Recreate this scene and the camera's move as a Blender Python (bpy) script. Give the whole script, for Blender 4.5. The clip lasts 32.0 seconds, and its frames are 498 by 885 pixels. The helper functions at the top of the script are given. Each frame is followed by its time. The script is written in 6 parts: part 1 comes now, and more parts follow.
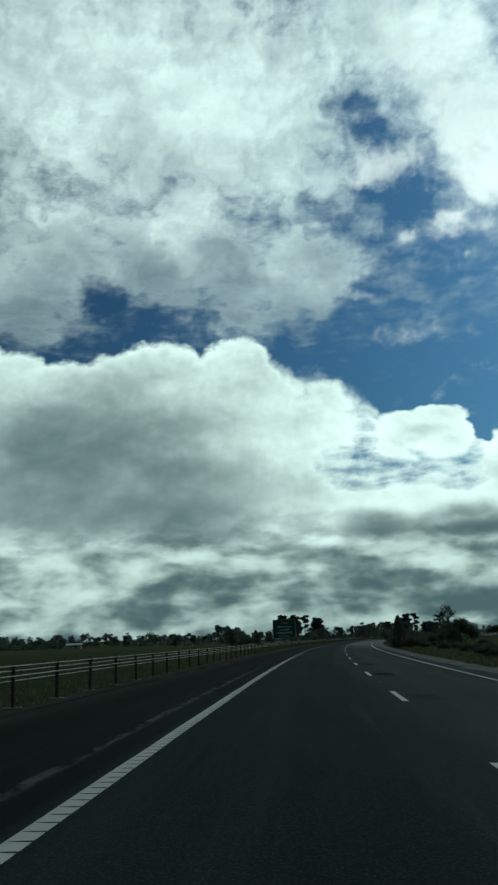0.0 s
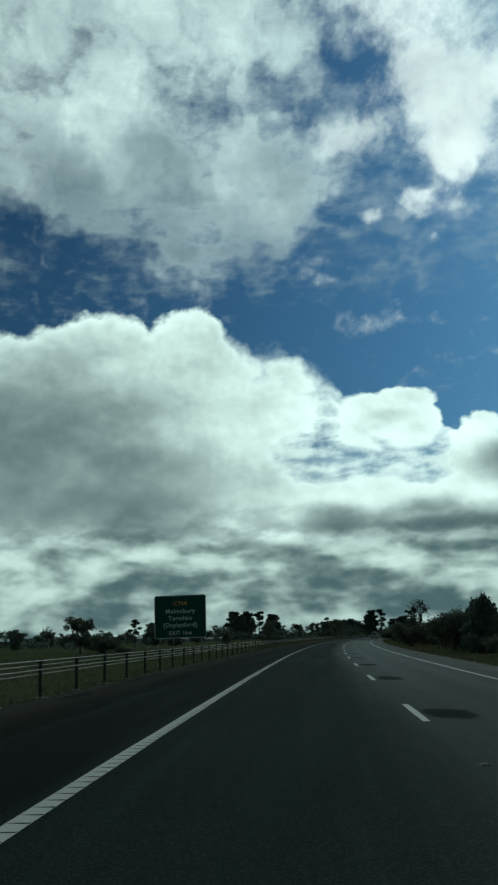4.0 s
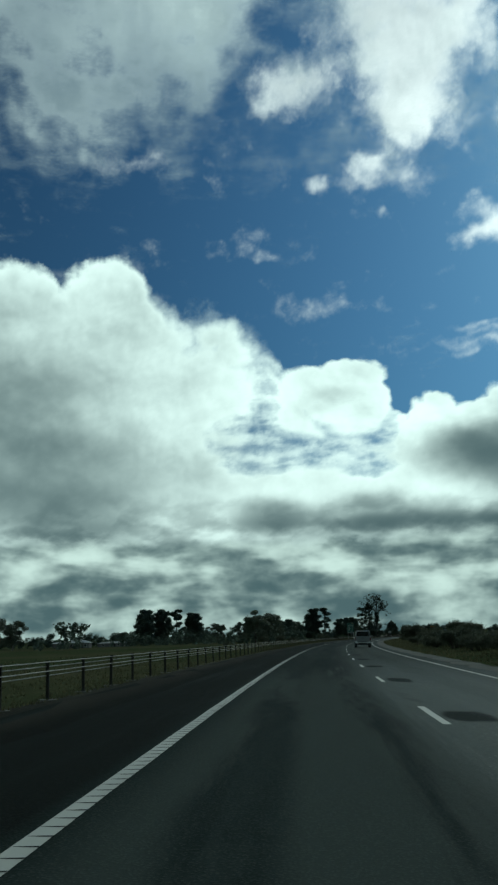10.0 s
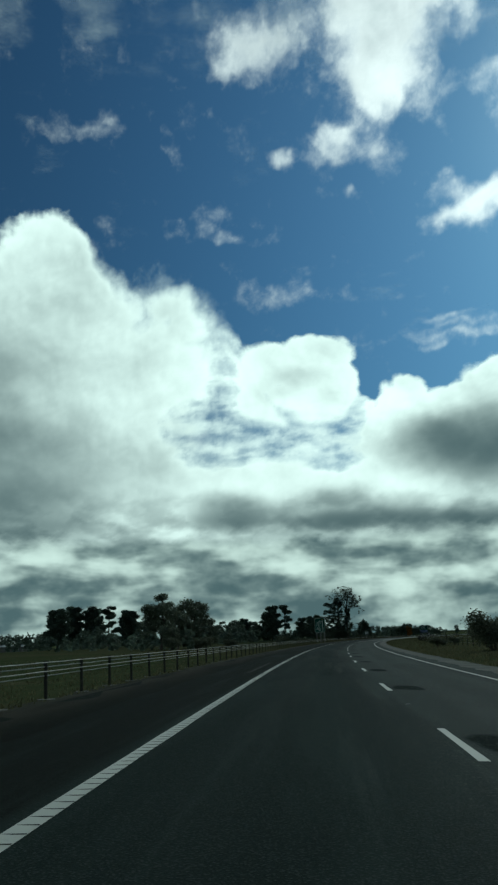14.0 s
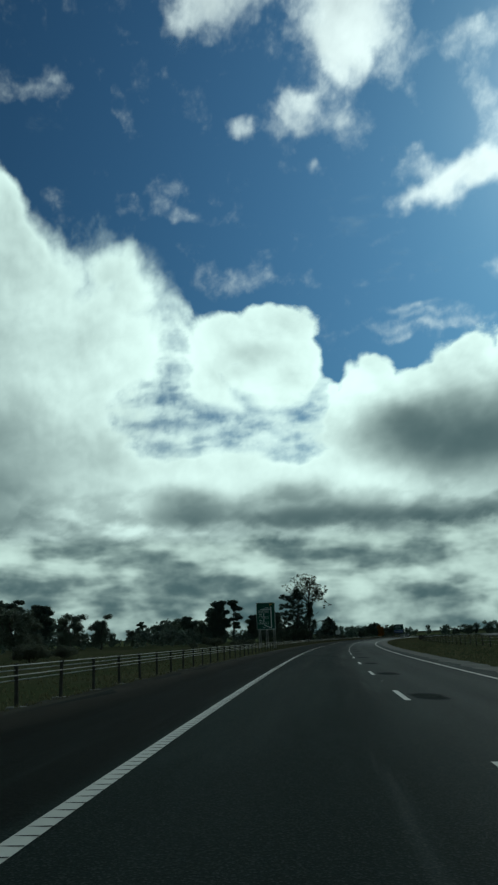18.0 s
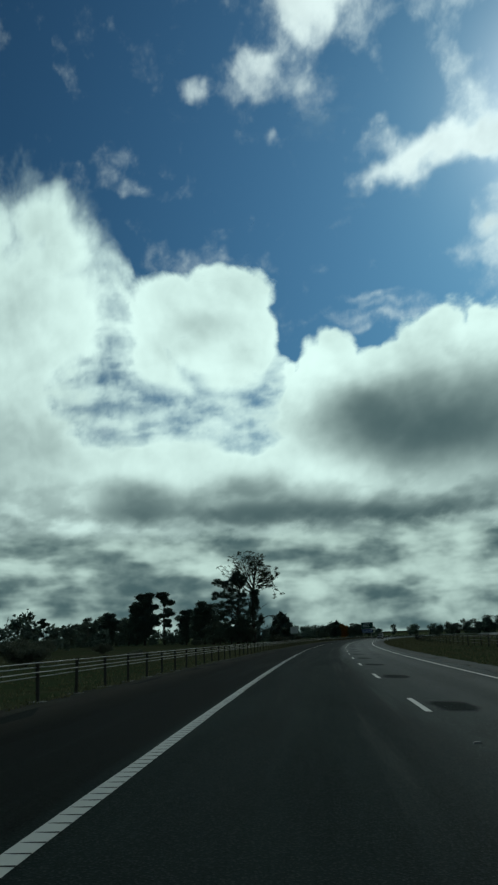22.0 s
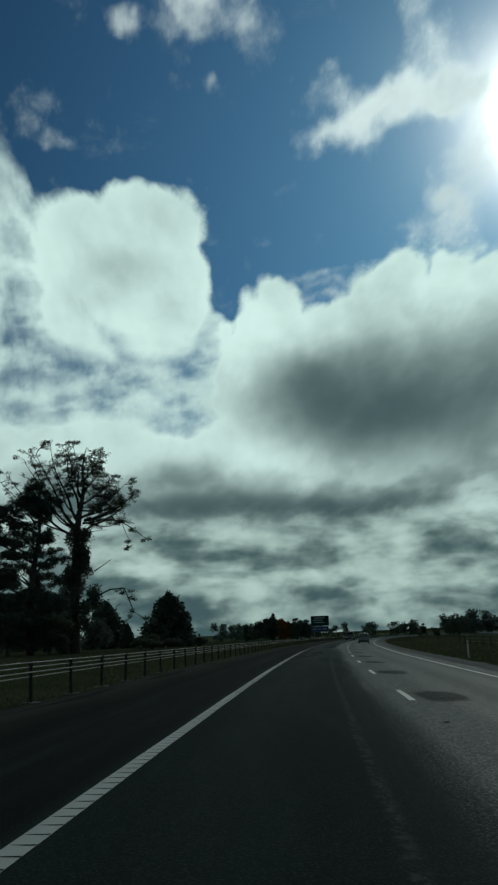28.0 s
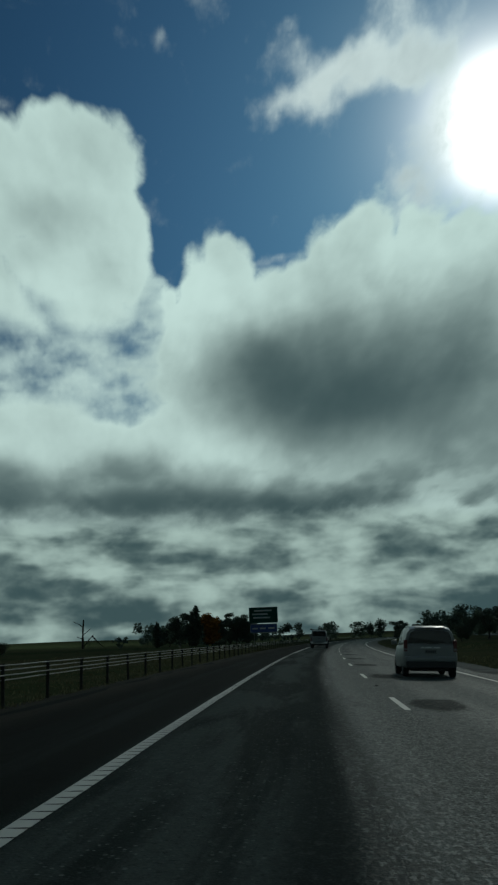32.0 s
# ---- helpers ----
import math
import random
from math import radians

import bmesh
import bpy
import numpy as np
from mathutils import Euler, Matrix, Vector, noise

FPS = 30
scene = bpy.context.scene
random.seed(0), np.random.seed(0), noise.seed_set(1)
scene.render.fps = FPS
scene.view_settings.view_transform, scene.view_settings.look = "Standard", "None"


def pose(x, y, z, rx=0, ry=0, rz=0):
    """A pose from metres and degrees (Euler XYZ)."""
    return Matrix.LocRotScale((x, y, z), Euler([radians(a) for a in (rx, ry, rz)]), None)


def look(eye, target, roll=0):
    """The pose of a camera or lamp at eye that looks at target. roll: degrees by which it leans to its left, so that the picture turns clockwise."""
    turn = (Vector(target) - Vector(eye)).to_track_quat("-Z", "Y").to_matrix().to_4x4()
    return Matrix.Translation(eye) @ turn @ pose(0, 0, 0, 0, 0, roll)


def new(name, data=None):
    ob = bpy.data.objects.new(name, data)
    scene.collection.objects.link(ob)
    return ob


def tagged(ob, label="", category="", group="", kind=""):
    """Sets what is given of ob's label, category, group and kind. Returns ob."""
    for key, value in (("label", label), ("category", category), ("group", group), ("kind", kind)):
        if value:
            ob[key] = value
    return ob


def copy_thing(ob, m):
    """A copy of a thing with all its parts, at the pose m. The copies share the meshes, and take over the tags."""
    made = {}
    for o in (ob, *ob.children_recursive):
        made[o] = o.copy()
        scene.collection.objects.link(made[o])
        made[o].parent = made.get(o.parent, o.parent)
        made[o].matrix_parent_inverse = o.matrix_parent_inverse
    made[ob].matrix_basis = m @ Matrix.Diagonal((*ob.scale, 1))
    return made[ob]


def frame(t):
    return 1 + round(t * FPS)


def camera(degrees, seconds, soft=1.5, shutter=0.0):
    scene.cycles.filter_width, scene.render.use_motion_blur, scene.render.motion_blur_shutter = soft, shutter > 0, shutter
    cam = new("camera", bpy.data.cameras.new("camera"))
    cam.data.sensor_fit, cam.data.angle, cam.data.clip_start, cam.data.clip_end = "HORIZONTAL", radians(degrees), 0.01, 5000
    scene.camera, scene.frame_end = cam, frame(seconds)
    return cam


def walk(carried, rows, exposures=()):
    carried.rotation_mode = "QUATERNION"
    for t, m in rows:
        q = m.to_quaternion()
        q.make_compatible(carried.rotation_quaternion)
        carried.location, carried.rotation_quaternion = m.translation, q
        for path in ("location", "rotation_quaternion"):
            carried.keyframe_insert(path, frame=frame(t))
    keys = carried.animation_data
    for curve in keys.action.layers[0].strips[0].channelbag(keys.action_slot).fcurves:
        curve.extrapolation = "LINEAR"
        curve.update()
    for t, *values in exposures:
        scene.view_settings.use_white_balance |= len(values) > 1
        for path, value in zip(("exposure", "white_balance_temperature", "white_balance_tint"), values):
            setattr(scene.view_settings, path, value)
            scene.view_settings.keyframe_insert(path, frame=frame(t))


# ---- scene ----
cam = camera(31.57, 32.0, soft=2.4)

# The way: a long right-hand bend. s is metres along the lane, u metres to its right.
RADIUS = 2380.0
EYE = 1.175


def place(s, u, z=0.0):
    a = s / RADIUS
    return Vector((RADIUS - (RADIUS - u) * math.cos(a), (RADIUS - u) * math.sin(a), z))


def stand(s, u, z=0.0, turn=0.0):
    """A pose on the plan: y along the road, x to its right, turned to the left by some degrees."""
    return Matrix.Translation(place(s, u, z)) @ pose(0, 0, 0, 0, 0, turn - math.degrees(s / RADIUS))


def driven(t):
    return 28.2217 * t - 0.012424 * t * t


DRIFT_AT = [0, 1, 2, 3, 4.5, 6, 7, 8, 9, 10, 11, 12, 13, 14, 15, 18, 19, 20, 21, 22, 23, 24, 25, 28, 29, 30, 31, 32]
DRIFT = [-0.07, 0.01, 0.08, 0.15, 0.06, 0.02, 0.12, 0.04, -0.05, -0.16, -0.08, 0.06, 0.12, 0.05, 0.05, -0.04, -0.15, -0.16, -0.21, -0.17, -0.19, -0.22, -0.19, -0.13, -0.21, -0.20, -0.10, 0.03]


def drift(t):
    return float(np.interp(t, DRIFT_AT, DRIFT))


# seconds, turn to the right against the road, pitch
SWAY = [(0.0, 0.12, 12.68), (0.5, 0.07, 12.67), (1.0, -0.01, 12.63), (1.5, -0.08, 12.56), (2.0, -0.13, 12.49), (2.5, -0.12, 12.47), (3.0, -0.09, 12.47), (3.5, 0.04, 12.51),
        (5.5, 0.12, 12.53), (6.0, 0.20, 12.56), (6.5, 0.12, 12.55), (7.0, 0.05, 12.57), (7.5, -0.02, 12.58), (8.0, -0.05, 12.62), (8.5, -0.10, 12.62), (9.0, -0.07, 12.62), (9.5, -0.03, 12.61),
        (10.0, 0.12, 12.61), (10.5, 0.25, 12.61), (11.0, 0.32, 12.61), (11.5, 0.23, 12.60), (12.0, 0.06, 12.60), (12.5, -0.10, 12.62), (13.0, -0.16, 12.64), (13.5, -0.18, 12.65),
        (14.0, -0.11, 12.65), (14.5, -0.06, 12.65), (15.0, 0.05, 12.66), (15.5, 0.01, 12.65), (17.5, -0.04, 12.65), (18.0, -0.15, 12.64), (18.5, -0.20, 12.63), (19.0, -0.17, 12.62),
        (19.5, -0.13, 12.63), (20.0, -0.05, 12.61), (20.5, -0.04, 12.60), (21.0, 0.00, 12.56), (21.5, 0.07, 12.56), (22.0, 0.11, 12.60), (22.5, 0.04, 12.63), (23.0, -0.09, 12.63),
        (23.5, -0.16, 12.59), (24.0, -0.13, 12.56), (24.5, -0.05, 12.55), (25.0, 0.03, 12.56), (25.5, 0.07, 12.55), (27.5, 0.06, 12.53), (28.0, 0.00, 12.54), (28.5, -0.06, 12.58),
        (29.0, -0.12, 12.58), (29.5, -0.11, 12.57), (30.0, -0.09, 12.57), (30.5, -0.03, 12.59), (31.0, 0.08, 12.62), (31.5, 0.26, 12.62), (32.0, 0.43, 12.62)]
HEADING_OFF, LEAN = 3.54, 2.0
walk(cam, [(t, Matrix.Translation(place(driven(t), drift(t), EYE))
            @ pose(0, 0, 0, 90 + pitch, 0, HEADING_OFF - sway - math.degrees(driven(t) / RADIUS)) @ pose(0, 0, 0, 0, 0, -LEAN))
           for t, sway, pitch in SWAY],
     [(0.0, 0.36), (3.0, 0.33), (6.0, 0.34), (8.0, 0.32), (9.0, 0.35), (10.5, 0.37), (11.5, 0.34), (13.0, 0.39), (18.0, 0.28), (20.0, 0.19), (25.0, 0.06), (28.0, -0.09), (31.0, -0.22), (32.0, -0.36)])

# ---- sky and light ----
SUN_AZ, SUN_EL = 37.2, 30.7  # degrees to the right of the first heading, and up


class Nodes:
    """Short ways to write node trees."""

    def __init__(self, tree):
        self.tree = tree
        tree.nodes.clear()

    def add(self, kind, **sets):
        n = self.tree.nodes.new(kind)
        for k, v in sets.items():
            if k == "ins":
                for key, val in v.items():
                    if hasattr(val, "is_linked") or hasattr(val, "links"):
                        self.tree.links.new(val, n.inputs[key])
                    else:
                        n.inputs[key].default_value = val
            else:
                setattr(n, k, v)
        return n

    def math(self, op, a, b=0.0, clamp=False):
        return self.add("ShaderNodeMath", operation=op, use_clamp=clamp, ins={0: a, 1: b}).outputs[0]

    def mix(self, fac, a, b):
        return self.add("ShaderNodeMix", data_type="RGBA", ins={0: fac, 6: a, 7: b}).outputs[2]

    def span(self, value, lo, hi, smooth=True):
        return self.add("ShaderNodeMapRange", interpolation_type="SMOOTHSTEP" if smooth else "LINEAR", clamp=True,
                        ins={0: value, 1: lo, 2: hi, 3: 0.0, 4: 1.0}).outputs[0]

    def noise(self, vector, scale, detail=5.0, rough=0.55, warp=0.0):
        return self.add("ShaderNodeTexNoise", ins={"Vector": vector, "Scale": scale, "Detail": detail, "Roughness": rough, "Distortion": warp}).outputs[0]

    def scaled(self, vector, x, y, z):
        return self.add("ShaderNodeVectorMath", operation="MULTIPLY", ins={0: vector, 1: (x, y, z)}).outputs[0]

    def out(self, shader, kind="ShaderNodeOutputMaterial"):
        self.add(kind, ins={0: shader})


CLOUD_WHITE, CLOUD_DARK = (0.715, 0.96, 0.90, 1), (0.045, 0.088, 0.095, 1)

world = bpy.data.worlds.new("sky")
scene.world = world
world.use_nodes = True
w = Nodes(world.node_tree)
sky = w.add("ShaderNodeTexSky", sky_type="NISHITA", sun_disc=False, sun_elevation=radians(SUN_EL), sun_rotation=radians(SUN_AZ), altitude=500.0, air_density=1.0, dust_density=0.6, ozone_density=2.0)
gen = w.add("ShaderNodeTexCoord").outputs["Generated"]
sep = w.add("ShaderNodeSeparateXYZ", ins={0: gen})
up = sep.outputs[2]
blue = w.add("ShaderNodeVectorMath", operation="MULTIPLY", ins={0: sky.outputs[0], 1: (0.0152, 0.0358, 0.0448)}).outputs[0]
streak = w.span(w.noise(w.scaled(gen, 1.0, 1.0, 2.9), 9.0, 3.5, 0.5, 0.2), 0.36, 0.64)
fine = w.noise(w.scaled(gen, 1.0, 1.0, 1.6), 28.0, 3.0, 0.5, 0.15)
grey = w.math("ADD", w.math("MULTIPLY", w.math("SUBTRACT", streak, 0.5), 0.75), w.math("MULTIPLY", w.math("SUBTRACT", fine, 0.5), 1.15))
# the far bases: pale at the skyline, a blue-grey bar above it, broken light above that
bar = w.math("MULTIPLY", w.span(up, -0.004, 0.010), w.math("SUBTRACT", 1.0, w.span(up, 0.032, 0.056)))
grey = w.span(w.math("ADD", grey, w.math("ADD", 0.57, w.math("MULTIPLY", bar, 0.30))), -0.10, 1.2)
far = w.mix(grey, (0.47, 0.645, 0.59, 1), (0.056, 0.106, 0.113, 1))
cover = w.math("SUBTRACT", 1.0, w.span(up, 0.135, 0.175))
# the sun's glow through thin cloud
sun_dir = Vector((math.sin(radians(SUN_AZ)) * math.cos(radians(SUN_EL)), math.cos(radians(SUN_AZ)) * math.cos(radians(SUN_EL)), math.sin(radians(SUN_EL))))
dot = w.add("ShaderNodeVectorMath", operation="DOT_PRODUCT", ins={0: gen, 1: sun_dir}).outputs[1]
aureole = w.math("ADD", 0.41, w.math("MULTIPLY", w.math("POWER", w.math("MAXIMUM", dot, 0.0), 6.0), 0.73))
blue = w.add("ShaderNodeVectorMath", operation="SCALE", ins={0: blue, 3: aureole}).outputs[0]
base = w.mix(cover, blue, far)
core = w.math("POWER", w.math("MAXIMUM", dot, 0.0), 1100.0)
veil = w.math("POWER", w.math("MAXIMUM", dot, 0.0), 420.0)
halo = w.math("POWER", w.math("MAXIMUM", dot, 0.0), 160.0)
glow = w.math("ADD", w.math("ADD", w.math("MULTIPLY", core, 6.0), w.math("MULTIPLY", veil, 1.3)), w.math("MULTIPLY", halo, 0.40))
glowing = w.add("ShaderNodeVectorMath", operation="SCALE", ins={0: (1.0, 0.97, 0.86), 3: glow}).outputs[0]
total = w.add("ShaderNodeVectorMath", operation="ADD", ins={0: base, 1: glowing}).outputs[0]
w.out(w.add("ShaderNodeBackground", ins={0: total, 1: 1.0}).outputs[0], "ShaderNodeOutputWorld")

sun = new("sun", bpy.data.lights.new("sun", "SUN"))
sun.data.energy, sun.data.angle, sun.data.color = 0.5, radians(6.0), (0.95, 1.0, 0.90)
sun.matrix_world = look(sun_dir * 100, (0, 0, 0))

# Two decks of cloud at their heights. Each is a level sheet; how much of it is covered and how thick
# the cloud is are laid out by bearing and height as seen from a spot beside the road.
SPOT = place(250.0, 0.0, EYE)
TOP = [(-60, 20), (-26, 22.2), (-22, 21.6), (-19, 21.2), (-16.5, 22.0), (-15.3, 22.6), (-13.8, 23.1), (-12, 23.4), (-10.5, 23.0), (-9.6, 22.7), (-8.6, 22.1), (-7.6, 23.2), (-6.5, 23.7), (-5, 23.7), (-4.1, 23.3), (-3, 21.8), (-1.8, 20.2),
       (-0.9, 19.6), (1, 19.6), (3, 18.8), (4.5, 17.8), (5.3, 17.2), (6.2, 16.4), (7.0, 15.0), (8.8, 12.6), (10.6, 12.4), (12.2, 12.6), (13.2, 13.4), (14.2, 14.3), (15.6, 14.8), (16.5, 14.7),
       (17.1, 14.0), (17.9, 14.1), (19.0, 14.9), (20.7, 15.2), (25.6, 15.3), (33, 15.5), (45, 13), (70, 16), (180, 14)]
# bearing, height, half widths in degrees, amount
SHEET = [(-17.5, 39.6, 15.4, 8.6, 1.0), (-3.8, 36.8, 9.1, 8.2, 0.8), (-18.7, 26.4, 6.2, 5.0, 0.9), (-9.7, 28.0, 4.9, 3.0, 0.65), (-2.2, 26.2, 5.3, 3.0, 0.55), (3.1, 25.4, 2.6, 1.9, 0.4), (11.1, 42.3, 9.1, 4.2, 0.8), (15.8, 35.0, 3.9, 4.7, 0.6), (1.3, 32.4, 3.2, 3.8, 0.35), (6.4, 37.3, 2.4, 2.8, -0.55),
         (8.5, 31.3, 3.1, 2.5, -0.5), (-14.0, 23.5, 2.4, 2.4, -0.8), (-8.3, 22.5, 3.4, 1.1, -0.3), (-22.0, 22.5, 4.5, 2.5, 0.6), (-2.1, 29.6, 1.8, 1.7, -0.2), (2.4, 30.0, 1.9, 2.1, -0.35), (-1.6, 27.0, 7.2, 2.6, 0.22), (-10.2, 25.9, 5.2, 2.9, 0.32), (2.8, 27.1, 2.8, 1.7, 0.35), (5.5, 23.6, 1.9, 1.4, -0.4), (0.9, 23.0, 3.9, 1.0, 0.2),
         (-2.8, 24.4, 5.7, 1.6, 0.34), (-6.0, 22.5, 3.7, 1.0, 0.3), (2.5, 24.5, 2.9, 1.1, 0.4), (-1.0, 22.2, 2.4, 0.7, 0.3), (-4.1, 22.5, 3.2, 0.8, 0.3), (-1.4, 23.3, 2.5, 0.6, 0.35), (5.6, 23.4, 1.6, 0.5, 0.3), (-2.3, 21.5, 2.0, 0.4, 0.15)]
HEAP = [(8.2, 15.8, 3.0, 1.2), (9.6, 16.2, 1.8, 1.0), (11.1, 16.1, 1.5, 1.05), (11.4, 14.8, 1.3, 1.1), (11.5, 13.9, 1.2, 1.0), (10.2, 13.2, 2.0, 0.9), (8.9, 14.0, 2.6, 1.1), (6.4, 15.1, 1.5, 1.3), (9.6, 15.0, 2.0, 1.1), (6.6, 13.6, 1.5, 0.8), (15.9, 14.1, 1.2, 0.85), (12.9, 13.3, 0.9, 0.65), (20.9, 14.5, 1.6, 0.75),
        (23.1, 14.7, 1.2, 0.7), (18.4, 13.7, 1.6, 0.7), (25.0, 14.6, 1.5, 0.7), (-1.9, 18.6, 2.4, 1.5), (1.4, 19.0, 2.0, 1.0), (2.5, 17.8, 1.9, 1.4)]
THIN = [(4.7, 14.8, 1.0, 2.3, 0.62), (2.4, 12.9, 1.9, 1.2, 0.7), (4.8, 11.8, 3.0, 1.0, 0.9), (7.4, 11.5, 2.6, 0.9, 0.9), (10.0, 12.0, 2.0, 0.6, 0.5), (11.8, 11.7, 1.0, 1.2, 0.9), (11.3, 10.5, 1.6, 0.7, 0.6), (3.2, 10.5, 1.8, 0.6, 0.4), (12.6, 12.9, 0.6, 1.0, 0.8)]
# dark flat bases in rows towards the skyline
ROWS = [(-1.0, 5.6, 2.8, 0.7, 0.7), (7.6, 4.9, 2.4, 0.5, 0.7), (12.5, 7.0, 2.9, 0.8, 0.7), (4.4, 7.2, 2.8, 0.6, 0.6), (20.1, 6.2, 2.3, 0.8, 0.6), (16.4, 4.2, 2.9, 0.5, 0.7), (6.0, 6.1, 2.6, 0.6, 0.4),
        (21.9, 6.2, 3.1, 1.1, 0.6), (18.2, 4.0, 2.8, 0.6, 0.5), (27.4, 4.1, 1.8, 0.5, 0.7), (8.9, 4.7, 2.7, 0.4, 0.4), (10.4, 7.0, 4.1, 0.6, 0.4), (17.1, 6.3, 3.9, 0.7, 0.5), (5.5, 3.6, 2.7, 0.7, 0.6), (28.8, 4.5, 2.2, 0.5, 0.6),
        (-10.2, 5.6, 3.6, 0.8, 0.7), (-1.9, 5.4, 4.2, 0.8, 0.4), (8.2, 6.6, 3.1, 0.7, 0.4), (-7.1, 4.0, 5.2, 0.5, 0.7), (14.7, 5.2, 2.0, 0.7, 0.5), (-12.9, 5.1, 3.8, 0.7, 0.5), (6.3, 7.8, 3.3, 0.7, 0.4), (-17.2, 5.7, 2.1, 0.9, 0.7), (17.5, 6.9, 3.0, 0.8, 0.5), (22.9, 6.7, 2.5, 0.7, 0.3), (11.2, 8.4, 2.4, 0.6, 0.4), (4.7, 8.3, 2.2, 0.7, 0.45)]
LIGHT = [(4.7, 15.0, 9.6, 3.6, -0.25), (-5.8, 20.3, 5.7, 3.3, -0.25), (7.2, 10.5, 5.9, 2.3, -0.25), (9.5, 14.3, 7.5, 2.8, -0.3), (7.2, 9.6, 7.0, 1.6, -0.3), (-1.9, 16.5, 6.6, 4.4, -0.25), (8.7, 15.0, 3.4, 1.6, -0.3),
         (8.3, 8.4, 8.2, 1.4, -0.3), (15.4, 14.0, 2.7, 1.0, -0.4), (20.2, 14.4, 3.2, 0.9, -0.3), (15.3, 9.0, 6.2, 1.5, -0.35), (16.8, 13.1, 3.1, 0.8, -0.4), (22.2, 14.5, 3.2, 0.8, -0.4), (14.7, 13.1, 2.3, 1.0, -0.3)]
DARK_WEST = [(-14.9, 13.7, 8.2, 5.0, 0.75), (-21.4, 16.0, 4.7, 4.5, 0.35), (-19.7, 9.6, 6.3, 2.7, 0.5), (-12.0, 8.7, 6.9, 1.8, 0.4), (-28.6, 33.8, 6.2, 11.1, 0.35), (-18.1, 42.6, 11.7, 7.2, 0.25),
             (19.6, 10.8, 3.6, 1.9, 0.6), (-6.6, 6.8, 4.5, 1.0, 0.4), (9.3, 15.0, 1.8, 0.8, 0.28), (7.2, 14.4, 1.3, 0.8, 0.25), (10.8, 14.2, 0.9, 0.6, 0.2), (-11.8, 14.5, 5.6, 4.4, 0.35), (-3.0, 13.3, 3.6, 2.4, 0.12), (-8.0, 11.0, 6.0, 2.6, 0.22), (0.8, 13.2, 2.4, 2.6, 0.12), (1.6, 15.8, 2.2, 2.2, 0.1)]
DARK_EAST = [(21.4, 10.9, 5.3, 1.8, 0.62), (23.6, 12.6, 3.3, 1.0, 0.25), (17.2, 11.5, 2.3, 0.9, 0.35), (19.9, 10.6, 4.6, 1.5, 0.3), (24.2, 11.2, 5.0, 1.3, 0.35), (28.2, 10.0, 4.6, 1.8, 0.7), (22.1, 8.4, 3.0, 0.8, 0.15)]
PUFFS = [(8.8, 27.9, 1.1, 0.5, 0.7), (12.2, 29.1, 1.4, 0.9, 0.9), (15.6, 31.0, 2.8, 1.8, 1.0), (15.9, 34.3, 3.6, 2.8, 1.0), (19.6, 36.0, 2.7, 2.1, 0.9), (12.9, 26.0, 0.6, 0.6, 0.4), (7.3, 33.2, 2.9, 1.2, 0.55),
         (23.5, 25.4, 3.4, 0.9, 0.9), (21.2, 24.7, 2.4, 0.8, 0.8), (19.0, 24.1, 1.4, 0.6, 0.6), (19.3, 26.0, 1.4, 0.6, 0.5), (23.7, 28.4, 1.4, 1.2, 0.6), (22.4, 30.8, 2.2, 1.0, 0.6), (26.3, 20.8, 1.5, 2.0, 0.8),
         (25.4, 26.0, 2.6, 1.3, 0.9), (27.4, 23.4, 1.4, 1.6, 0.8), (20.4, 17.7, 3.4, 0.3, 0.45), (7.3, 21.3, 2.0, 0.6, 0.4), (15.3, 28.2, 1.6, 0.7, 0.4), (12.9, 20.9, 0.8, 0.8, 0.4), (16.9, 17.9, 2.4, 0.5, 0.25),
         (5.2, 25.4, 2.1, 0.7, 0.3), (25.1, 21.9, 1.2, 0.5, 0.4), (14.2, 40.0, 4.5, 6.1, 0.9), (9.2, 43.3, 4.0, 2.3, 0.6), (-4.7, 29.6, 2.6, 0.9, 0.45), (8.3, 34.4, 3.0, 1.2, 0.5), (4.9, 33.6, 2.5, 0.9, 0.4), (18.6, 18.8, 2.0, 0.3, 0.45), (17.6, 17.2, 1.8, 0.25, 0.35), (19.4, 18.3, 2.2, 0.25, 0.4), (8.3, 20.4, 2.6, 0.6, 0.42), (4.6, 24.0, 3.0, 0.5, 0.35)]


def lattice(x, y, seed):
    """Smooth gradient noise, 0 to 1, on a lattice turned by its seed."""
    c, s = math.cos(seed * 1.7 + 0.5), math.sin(seed * 1.7 + 0.5)
    x, y = c * x - s * y, s * x + c * y
    i, j = np.floor(x).astype(np.int64), np.floor(y).astype(np.int64)
    fx, fy = x - i, y - j

    def corner(di, dj):
        n = np.sin((i + di) * 127.1 + (j + dj) * 311.7 + seed * 74.7) * 43758.5453
        ang = (n - np.floor(n)) * 2 * math.pi
        return np.cos(ang) * (fx - di) + np.sin(ang) * (fy - dj)

    u, v = fx ** 3 * (fx * (6 * fx - 15) + 10), fy ** 3 * (fy * (6 * fy - 15) + 10)
    return np.clip(0.5 + 0.75 * ((corner(0, 0) * (1 - u) + corner(1, 0) * u) * (1 - v) + (corner(0, 1) * (1 - u) + corner(1, 1) * u) * v), 0, 1)


def rolling(x, y, seed, octaves=5, keep=0.5):
    total, amount, weight = 0, 1.0, 0.0
    for o in range(octaves):
        total = total + amount * lattice(x * 2 ** o, y * 2 ** o, seed + o)
        weight += amount
        amount *= keep
    return total / weight


